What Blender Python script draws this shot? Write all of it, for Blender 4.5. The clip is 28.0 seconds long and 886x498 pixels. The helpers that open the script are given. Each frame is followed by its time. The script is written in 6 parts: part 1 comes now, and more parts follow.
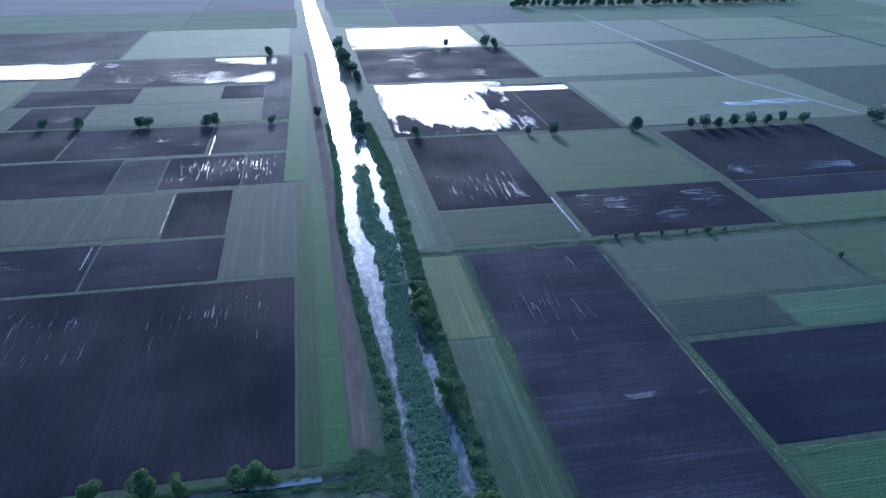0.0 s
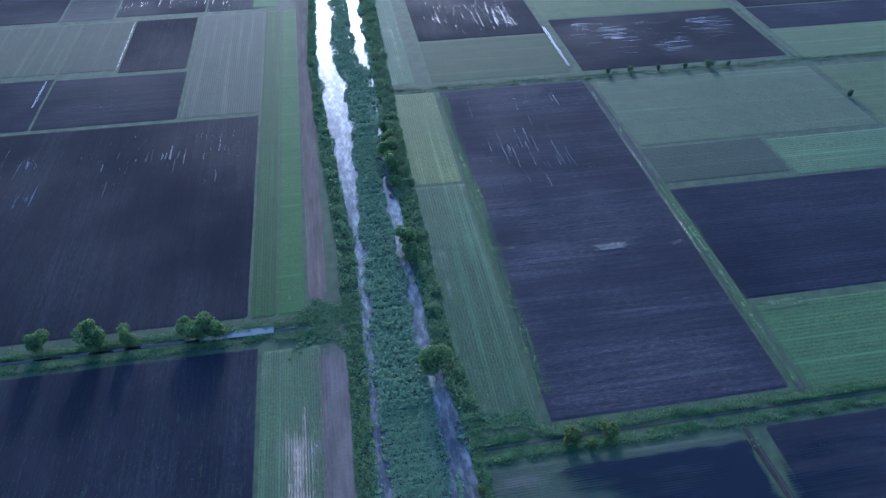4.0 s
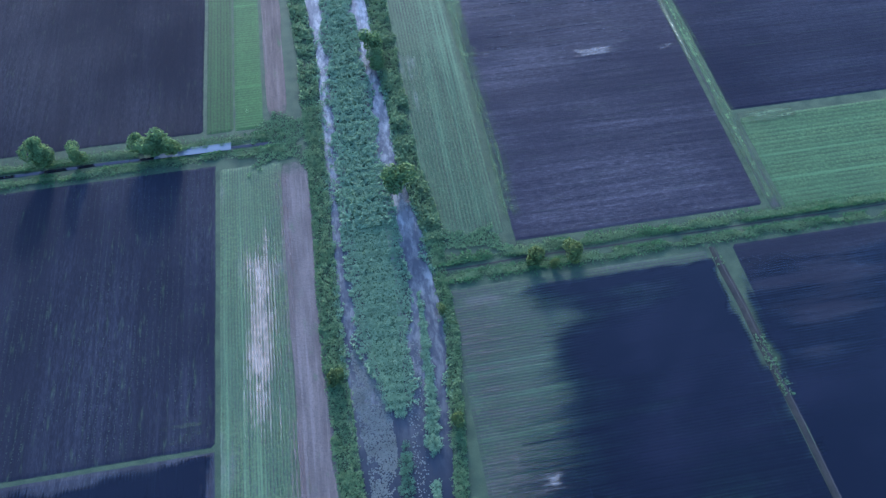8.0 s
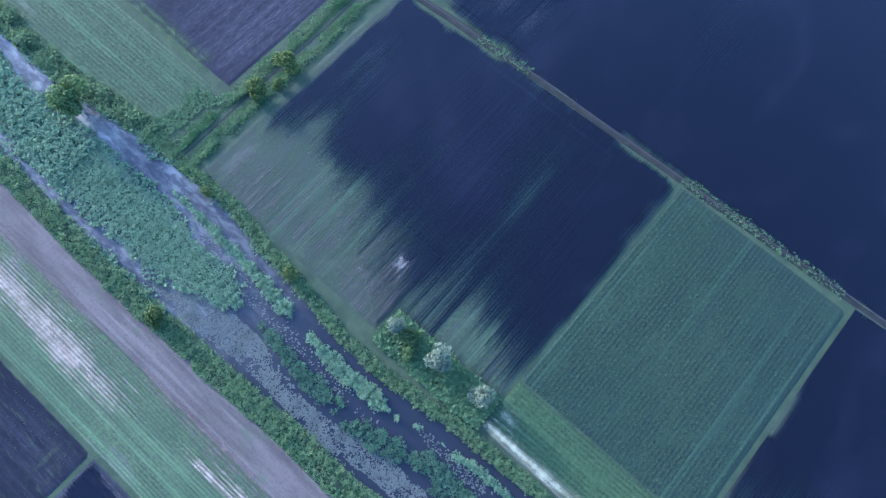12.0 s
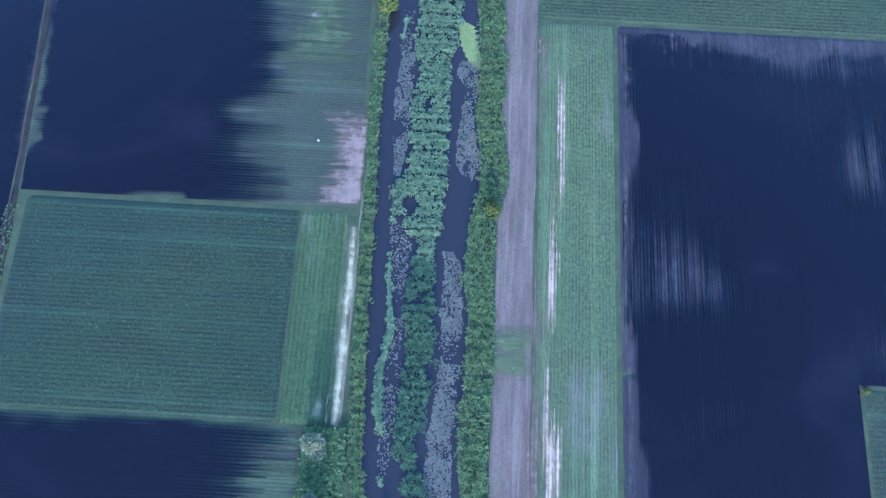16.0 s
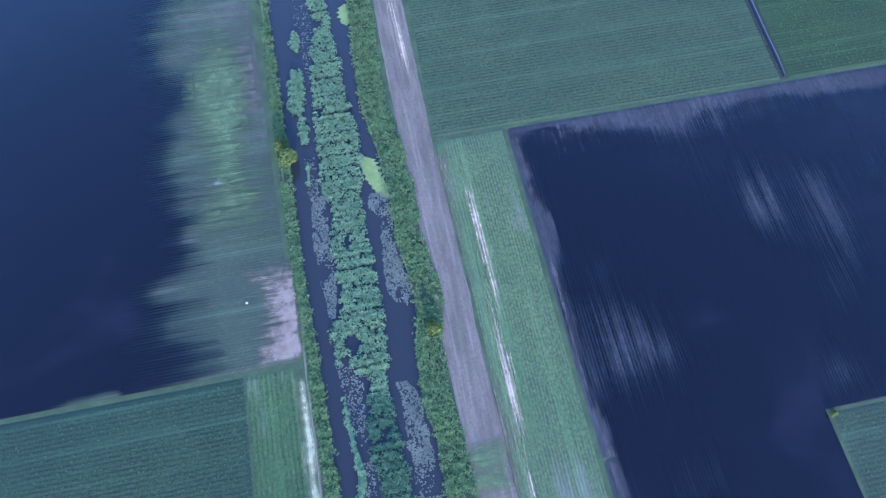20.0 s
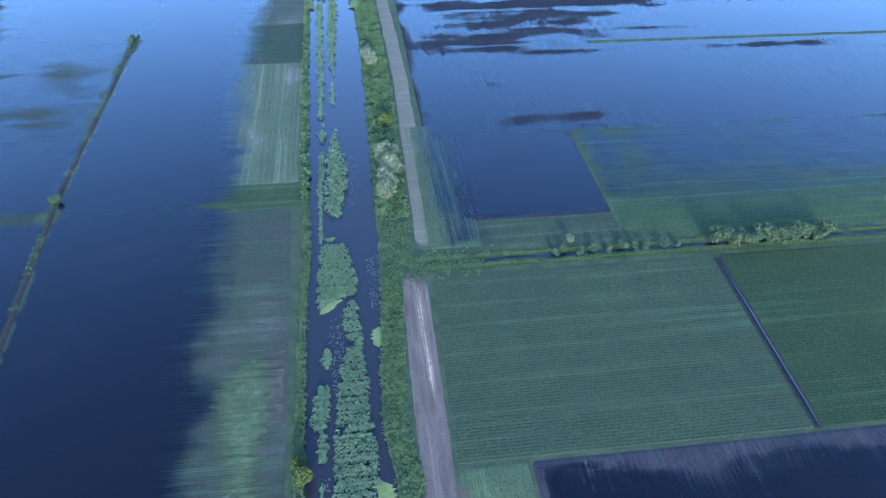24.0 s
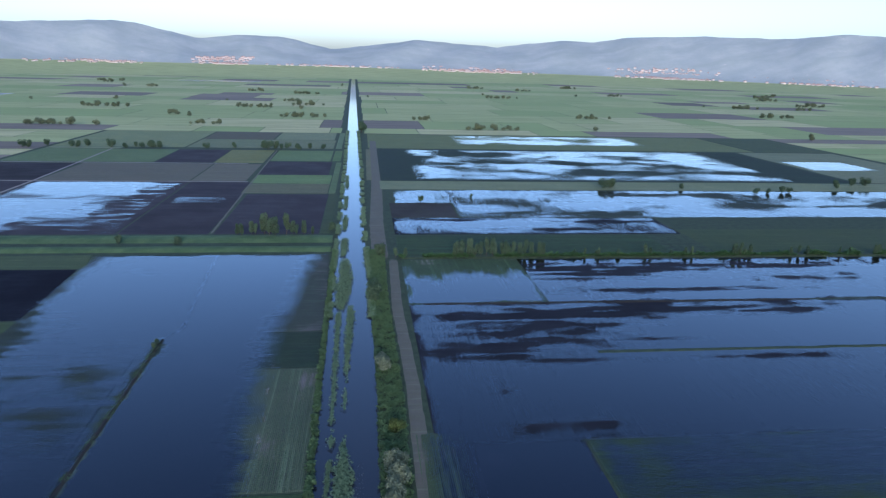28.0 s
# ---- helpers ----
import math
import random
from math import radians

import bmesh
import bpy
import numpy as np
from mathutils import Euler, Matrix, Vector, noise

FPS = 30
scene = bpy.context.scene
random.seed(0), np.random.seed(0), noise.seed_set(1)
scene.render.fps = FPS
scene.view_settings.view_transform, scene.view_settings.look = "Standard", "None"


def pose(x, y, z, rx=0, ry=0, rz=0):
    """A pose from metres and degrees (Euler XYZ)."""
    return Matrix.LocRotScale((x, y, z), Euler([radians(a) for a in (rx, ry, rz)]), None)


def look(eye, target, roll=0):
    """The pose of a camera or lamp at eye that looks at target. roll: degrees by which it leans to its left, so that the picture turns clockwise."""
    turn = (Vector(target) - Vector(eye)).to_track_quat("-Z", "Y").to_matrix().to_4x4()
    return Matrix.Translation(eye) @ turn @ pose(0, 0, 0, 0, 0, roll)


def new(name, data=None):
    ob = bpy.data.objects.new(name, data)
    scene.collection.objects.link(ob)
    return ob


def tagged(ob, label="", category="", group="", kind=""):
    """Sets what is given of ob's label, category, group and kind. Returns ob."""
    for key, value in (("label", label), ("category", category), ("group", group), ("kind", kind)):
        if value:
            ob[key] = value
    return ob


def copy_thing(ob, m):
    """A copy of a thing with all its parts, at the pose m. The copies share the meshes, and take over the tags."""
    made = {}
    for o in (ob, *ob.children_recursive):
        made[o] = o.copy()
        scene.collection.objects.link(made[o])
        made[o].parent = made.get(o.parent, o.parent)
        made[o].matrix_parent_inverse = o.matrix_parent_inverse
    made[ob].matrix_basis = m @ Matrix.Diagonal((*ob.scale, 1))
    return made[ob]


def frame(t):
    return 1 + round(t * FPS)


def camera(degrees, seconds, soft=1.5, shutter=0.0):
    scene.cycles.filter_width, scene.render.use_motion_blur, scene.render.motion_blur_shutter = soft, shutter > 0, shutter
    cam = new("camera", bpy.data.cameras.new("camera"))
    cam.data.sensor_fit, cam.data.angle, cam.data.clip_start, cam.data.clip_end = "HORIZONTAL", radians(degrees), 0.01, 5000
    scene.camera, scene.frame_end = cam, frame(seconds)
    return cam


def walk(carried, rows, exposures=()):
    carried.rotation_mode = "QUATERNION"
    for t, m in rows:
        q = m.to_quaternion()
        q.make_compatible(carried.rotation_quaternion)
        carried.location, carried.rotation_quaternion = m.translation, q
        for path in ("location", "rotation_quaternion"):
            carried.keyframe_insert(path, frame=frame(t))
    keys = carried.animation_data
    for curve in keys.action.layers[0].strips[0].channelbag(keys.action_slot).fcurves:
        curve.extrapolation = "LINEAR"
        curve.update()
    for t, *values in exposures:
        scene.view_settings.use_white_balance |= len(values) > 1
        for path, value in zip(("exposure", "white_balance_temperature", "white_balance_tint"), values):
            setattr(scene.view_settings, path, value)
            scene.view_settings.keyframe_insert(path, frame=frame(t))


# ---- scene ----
# camera: a drone that drifts, tilts down, turns round and tilts up again
PATH = [
    (0.0, 0.00, 0.00, 99.99, 62.90, -0.48, 169.30),
    (0.5, -1.63, -0.82, 99.58, 62.21, -0.42, 169.49),
    (1.0, -3.24, -1.67, 99.18, 60.62, -0.39, 169.64),
    (1.5, -4.83, -2.50, 98.85, 58.74, -0.28, 169.69),
    (2.0, -6.36, -3.38, 98.59, 56.76, -0.25, 169.82),
    (2.5, -7.91, -4.34, 98.36, 54.75, -0.22, 169.98),
    (3.0, -9.50, -5.36, 98.11, 52.88, -0.17, 170.08),
    (3.5, -11.07, -6.48, 97.83, 51.05, -0.16, 170.29),
    (5.5, -17.10, -11.23, 96.67, 42.88, -0.07, 170.28),
    (6.0, -18.23, -12.13, 96.48, 40.77, -0.07, 170.19),
    (6.5, -18.99, -12.71, 96.30, 38.68, -0.10, 170.15),
    (7.0, -19.41, -12.93, 96.17, 36.60, -0.13, 170.14),
    (7.5, -19.62, -12.97, 95.98, 34.55, -0.07, 170.09),
    (8.0, -19.79, -12.92, 95.72, 32.53, 0.05, 170.18),
    (8.5, -20.00, -12.84, 95.43, 30.48, 0.19, 170.14),
    (9.0, -20.22, -12.79, 95.13, 28.43, 0.23, 168.48),
    (9.5, -20.34, -12.75, 94.88, 26.32, 0.08, 164.07),
    (10.0, -20.32, -12.74, 94.61, 24.43, -0.06, 159.06),
    (10.5, -20.20, -12.69, 94.40, 22.70, -0.33, 153.98),
    (11.0, -19.95, -12.65, 94.11, 21.13, -0.61, 148.07),
    (11.5, -19.56, -12.63, 93.79, 19.64, -1.01, 141.82),
    (12.0, -19.07, -12.66, 93.41, 18.44, -1.50, 131.20),
    (12.5, -18.56, -12.78, 92.97, 17.60, -2.10, 118.82),
    (14.5, -16.92, -13.56, 90.67, 16.55, -2.68, 59.76),
    (15.0, -16.83, -13.78, 90.33, 16.21, -2.22, 44.00),
    (15.5, -17.00, -13.86, 90.18, 16.01, -1.62, 26.54),
    (16.0, -17.24, -13.77, 90.19, 16.08, -0.70, 3.22),
    (16.1, -17.26, -13.74, 90.23, 16.05, -0.56, -1.10),
    (16.2, -17.29, -13.71, 90.28, 16.02, -0.41, -5.40),
    (16.3, -17.32, -13.68, 90.33, 15.99, -0.26, -9.50),
    (16.4, -17.34, -13.66, 90.38, 15.96, -0.11, -13.30),
    (16.5, -17.37, -13.63, 90.43, 15.94, 0.03, -16.10),
    (17.0, -17.36, -13.43, 90.62, 15.73, -0.06, -15.55),
    (17.5, -17.28, -13.18, 90.77, 15.48, -0.18, -11.53),
    (18.0, -17.17, -12.92, 90.86, 15.83, -0.19, -11.57),
    (18.5, -16.99, -12.69, 90.92, 17.46, -0.18, -11.58),
    (19.0, -16.80, -12.47, 91.01, 19.63, -0.18, -11.54),
    (19.5, -16.67, -12.20, 91.04, 22.13, -0.19, -11.56),
    (20.0, -16.67, -12.01, 91.07, 25.13, -0.30, -11.59),
    (20.5, -16.77, -11.94, 91.12, 28.17, -0.42, -10.90),
    (21.0, -16.87, -11.82, 91.12, 31.24, -0.54, -10.18),
    (21.5, -16.96, -11.65, 91.13, 34.31, -0.68, -9.18),
    (23.5, -16.78, -10.53, 91.39, 47.16, -1.11, -7.56),
    (24.0, -16.74, -10.27, 91.39, 50.49, -1.15, -7.48),
    (24.5, -16.78, -10.05, 91.38, 53.84, -1.20, -7.24),
    (25.0, -16.84, -9.88, 91.41, 57.12, -1.19, -6.40),
    (25.5, -16.88, -9.70, 91.44, 60.46, -1.28, -6.22),
    (26.0, -16.88, -9.50, 91.46, 63.83, -1.32, -6.26),
    (26.5, -16.85, -9.31, 91.48, 67.18, -1.33, -6.25),
    (27.0, -16.82, -9.17, 91.48, 70.56, -1.34, -6.26),
    (27.5, -16.87, -9.11, 91.41, 73.88, -1.35, -6.33),
    (28.0, -16.88, -9.05, 91.31, 75.04, -1.40, -6.32),
]
cam = camera(64.69, 28.0, soft=1.3)
import collections
import itertools

EXPO = [(0.0, 1.6, 4400, 17), (3.0, 1.85, 4430, 16), (6.0, 2.45, 4600, 16), (8.0, 2.7, 4720, 18), (12.0, 3.08, 4780, 19), (20.0, 3.12, 4780, 19), (21.5, 3.05, 4800, 17), (24.0, 2.75, 4880, 15), (25.0, 2.5, 4920, 15), (26.0, 1.92, 5050, 18), (27.0, 1.58, 5200, 22), (28.0, 1.2, 5200, 21)]
walk(cam, [(r[0], pose(*r[1:])) for r in PATH], EXPO)

# ---- sky and sun: low sun beyond the far end of the canal ----
SUN_EL, SUN_AZ = 15.0, 181.0  # degrees; azimuth clockwise from +y
world = bpy.data.worlds.new("sky")
scene.world = world
world.use_nodes = True
wn = world.node_tree.nodes
sky = wn.new("ShaderNodeTexSky")
sky.sky_type = "NISHITA"
sky.sun_disc = False
sky.sun_elevation, sky.sun_rotation = radians(SUN_EL), radians(SUN_AZ)
sky.air_density, sky.dust_density, sky.ozone_density = 1.0, 2.0, 2.5
wn["Background"].inputs["Strength"].default_value = 0.15
world.node_tree.links.new(sky.outputs[0], wn["Background"].inputs[0])
sun = new("sun", bpy.data.lights.new("sun", "SUN"))
sun.data.energy, sun.data.angle, sun.data.color = 1.25, radians(4.0), (1.0, 0.88, 0.72)
to_sun = Vector((math.sin(radians(SUN_AZ)) * math.cos(radians(SUN_EL)), math.cos(radians(SUN_AZ)) * math.cos(radians(SUN_EL)), math.sin(radians(SUN_EL))))
sun.matrix_world = look(to_sun * 300, (0, 0, 0))


# ---- materials ----
class Net:
    """Short hand for a node material."""

    def __init__(self, name):
        self.mat = bpy.data.materials.new(name)
        self.mat.use_nodes = True
        self.t = self.mat.node_tree
        self.b = self.t.nodes["Principled BSDF"]
        self.out = self.t.nodes["Material Output"]
        self.pos = self.t.nodes.new("ShaderNodeNewGeometry").outputs["Position"]

    def n(self, kind, ins=None, operation="", interpolation_type="", data_type="", attribute_name=""):
        node = self.t.nodes.new("ShaderNode" + kind)
        if operation:
            node.operation = operation
        if interpolation_type:
            node.interpolation_type = interpolation_type
        if data_type:
            node.data_type = data_type
        if attribute_name:
            node.attribute_name = attribute_name
        for k, v in (ins or {}).items():
            if isinstance(v, bpy.types.NodeSocket):
                self.t.links.new(v, node.inputs[k])
            else:
                node.inputs[k].default_value = v
        return node

    def scaled(self, sx, sy, sz=1.0):
        return self.n("VectorMath", {0: self.pos, 1: (sx, sy, sz)}, operation="MULTIPLY").outputs[0]

    def noise(self, sx, sy, detail=4.0, rough=0.6, distort=0.0):
        return self.n("TexNoise", {"Vector": self.scaled(sx, sy, min(sx, sy)), "Scale": 1.0, "Detail": detail, "Roughness": rough, "Distortion": distort}).outputs["Fac"]

    def step(self, v, lo, hi, a=0.0, b=1.0):
        return self.n("MapRange", {0: v, 1: lo, 2: hi, 3: a, 4: b}, interpolation_type="SMOOTHSTEP").outputs[0]

    def math(self, op, a, b=0.0):
        return self.n("Math", {0: a, 1: b}, operation=op).outputs[0]

    def mix(self, f, a, b):
        m = self.n("Mix", data_type="RGBA")
        for k, v in ((0, f), (6, a), (7, b)):
            if isinstance(v, bpy.types.NodeSocket):
                self.t.links.new(v, m.inputs[k])
            else:
                m.inputs[k].default_value = v if k == 0 else (*v, 1.0)
        return m.outputs[2]

    def set(self, **kw):
        for k, v in kw.items():
            s = self.b.inputs[k.replace("_", " ")]
            if isinstance(v, bpy.types.NodeSocket):
                self.t.links.new(v, s)
            else:
                s.default_value = (*v, 1.0) if isinstance(v, tuple) and len(v) == 3 and s.type == "RGBA" else v
        return self

    def bump(self, h, strength=0.5, dist=0.1):
        self.set(Normal=self.n("Bump", {"Height": h, "Strength": strength, "Distance": dist}).outputs[0])
        return self


VERGE = (0.03, 0.042, 0.024)


def margin(m, col):
    """Grass creeps in raggedly from the sides of a sheet; each field has a tone of its own."""
    d = m.n("Attribute", attribute_name="depth").outputs["Fac"]
    v = m.math("ADD", d, m.math("MULTIPLY", m.math("SUBTRACT", m.noise(0.5, 0.5, 5.0, 0.7), 0.5), 1.1))
    ob = m.n("ObjectInfo").outputs["Random"]
    tone = m.n("HueSaturation", {"Saturation": m.step(ob, 0.0, 1.0, 1.12, 0.8), "Value": m.math("ADD", m.math("MULTIPLY", m.math("FRACT", m.math("MULTIPLY", ob, 7.0)), 0.35), 0.82), "Color": col}).outputs[0]
    return m.mix(m.step(v, -0.1, 0.4), VERGE, tone)


def rows_of(m, along, spacing, wobble=0.6):
    """A 0..1 wave with crests along the given axis."""
    c = m.n("SeparateXYZ", {0: m.pos}).outputs["X" if along == "y" else "Y"]
    w = m.noise(0.05, 0.05, 2.0)
    ph = m.math("ADD", m.math("MULTIPLY", c, 2 * math.pi / spacing), m.math("MULTIPLY", w, wobble * 6))
    return m.math("ADD", m.math("MULTIPLY", m.math("SINE", ph), 0.5), 0.5)


def soil(name, along, dark=(0.0075, 0.0083, 0.013), light=(0.022, 0.0232, 0.0315), weed=0.04, spacing=0.9):
    m = Net(name)
    s = (0.9, 0.05) if along == "y" else (0.05, 0.9)
    streak = m.noise(*s, 5.0, 0.65)
    big = m.noise(0.03, 0.03, 4.0)
    r = rows_of(m, along, spacing)
    clod = m.noise(*((3.0, 0.7) if along == "y" else (0.7, 3.0)), 5.0, 0.75)
    f = m.math("MULTIPLY", m.math("ADD", m.math("MULTIPLY", m.step(streak, 0.3, 0.75), 0.6), m.step(clod, 0.42, 0.72, 0.0, 0.8)), m.math("ADD", m.math("MULTIPLY", r, 0.16), 0.7))
    wide = m.noise(*((0.14, 0.006) if along == "y" else (0.006, 0.14)), 3.0)
    f = m.math("MULTIPLY", f, m.step(wide, 0.3, 0.7, 0.35, 1.15))
    col = m.mix(f, dark, light)
    col = m.mix(m.step(big, 0.4, 0.65, 0, 0.6), col, dark)
    col = m.mix(m.math("MULTIPLY", m.step(m.noise(s[0] * 1.5, s[1] * 4, 5.0), 0.56, 0.75), weed * 4), col, (0.06, 0.1, 0.035))
    m.set(Base_Color=margin(m, col), Roughness=m.step(big, 0.3, 0.7, 0.8, 1.0), Specular_IOR_Level=0.04)
    m.bump(m.math("ADD", m.math("MULTIPLY", r, 0.18), m.noise(2.5, 2.5, 6.0)), 0.5, 0.08)
    return m.mat


def crop(name, along, green=(0.035, 0.058, 0.025), ground=(0.025, 0.028, 0.02), cover=0.6, spacing=0.62, pale=(0.2, 0.19, 0.15), bare=0.0):
    m = Net(name)
    s = (0.5, 0.04) if along == "y" else (0.04, 0.5)
    r = rows_of(m, along, spacing, 0.25)
    big = m.noise(0.045, 0.045, 5.0)
    streak = m.noise(*s, 4.0)
    leafy = m.noise(2.2, 2.2, 5.0, 0.7)
    wide = m.noise(*((0.16, 0.006) if along == "y" else (0.006, 0.16)), 3.0)
    f = m.step(m.math("ADD", m.math("ADD", m.math("MULTIPLY", m.math("ADD", r, 0.75), 0.2), m.math("MULTIPLY", leafy, 0.9)), m.math("MULTIPLY", streak, 0.5)), 1.25 - cover, 1.55 - cover)
    g2 = m.mix(m.step(big, 0.3, 0.7), green, tuple(c * k for c, k in zip(green, (1.5, 1.25, 1.1))))
    g2 = m.mix(m.step(leafy, 0.35, 0.7), tuple(c * 0.55 for c in green), g2)
    g2 = m.mix(m.step(wide, 0.35, 0.7, 0.0, 0.45), g2, tuple(0.7 * c for c in green))
    col = m.mix(f, ground, g2)
    if bare:
        col = m.mix(m.step(m.math("ADD", big, m.math("MULTIPLY", streak, 0.5)), 0.85 - bare * 0.3, 1.05 - bare * 0.3), col, pale)
    blot = m.noise(0.016, 0.016, 6.0, 0.65)
    col = m.mix(m.step(blot, 0.42, 0.68, 0, 0.55), col, tuple(0.45 * g + 0.5 * s for g, s in zip(green, ground)))
    col = m.mix(m.step(m.noise(*((0.6, 0.012) if along == "y" else (0.012, 0.6)), 3.0), 0.5, 0.72, 0, 0.4), col, tuple(1.7 * g for g in green))
    gaps = m.math("MULTIPLY", m.step(r, 0.45, 0.05), m.step(m.noise(0.2, 0.2, 4.0), 0.35, 0.65, 0.05, 0.55))
    col = m.mix(gaps, col, tuple(0.5 * c for c in ground))
    m.set(Base_Color=margin(m, col), Roughness=0.85, Specular_IOR_Level=0.12)
    m.bump(m.math("ADD", m.math("MULTIPLY", r, 0.3), leafy), 0.45, 0.08)
    return m.mat


def dirt(name):
    """Trodden earth: wheel lines, scuffed patches and weeds."""
    m = Net(name)
    col = m.mix(m.step(m.noise(0.5, 0.09, 6.0, 0.7), 0.3, 0.7), (0.062, 0.05, 0.04), (0.112, 0.088, 0.071))
    col = m.mix(m.step(m.noise(1.6, 0.05, 3.0), 0.5, 0.7, 0, 0.6), col, (0.14, 0.114, 0.094))
    col = m.mix(m.step(m.noise(2.5, 2.5, 5.0, 0.7), 0.45, 0.75, 0, 0.6), col, (0.05, 0.043, 0.038))
    col = m.mix(m.step(m.noise(0.55, 0.2, 6.0, 0.7), 0.56, 0.7, 0, 0.75), col, (0.06, 0.082, 0.04))
    m.set(Base_Color=margin(m, col), Roughness=0.95, Specular_IOR_Level=0.05)
    return m.bump(m.noise(3.0, 3.0, 6.0), 0.6, 0.08).mat


def plain(name, a, b, scale=0.5, rough=0.85, bump=0.5, fine=6.0, metal=0.0):
    m = Net(name)
    k = m.noise(scale, scale, 6.0, 0.65)
    k2 = m.noise(fine, fine, 4.0, 0.7)
    col = m.mix(m.step(k, 0.3, 0.7), a, b)
    col = m.mix(m.step(k2, 0.3, 0.8, 0, 0.5), col, tuple(c * 0.5 for c in a))
    m.set(Base_Color=col, Roughness=rough, Metallic=metal, Specular_IOR_Level=0.12)
    m.bump(m.math("ADD", k, k2), bump, 0.08)
    return m.mat


def leaf(name, a, b, rough=0.6):
    """Foliage: varies from leaf to leaf, from clump to clump and from plant to plant."""
    m = Net(name)
    isl = m.n("NewGeometry").outputs["Random Per Island"]
    ob = m.n("ObjectInfo").outputs["Random"]
    col = m.mix(isl, a, b)
    col = m.mix(m.step(m.noise(0.12, 0.12, 4.0), 0.4, 0.7, 0, 0.3), col, tuple(1.35 * c * k for c, k in zip(b, (1.15, 1.0, 0.75))))
    col = m.mix(m.step(m.noise(0.55, 0.55, 4.0, 0.7), 0.42, 0.7, 0, 0.65), col, tuple(0.5 * c for c in a))
    col = m.mix(m.math("MULTIPLY", ob, 0.35), col, tuple(1.3 * c for c in b))
    m.set(Base_Color=col, Roughness=0.8 if rough > 0.55 else rough, Specular_IOR_Level=0.1)
    tr = m.n("BsdfTranslucent", {"Color": m.mix(0.5, a, b)}).outputs[0]
    mx = m.n("MixShader", {0: 0.48, 1: m.b.outputs[0], 2: tr}).outputs[0]
    m.t.links.new(mx, m.out.inputs[0])
    return m.mat


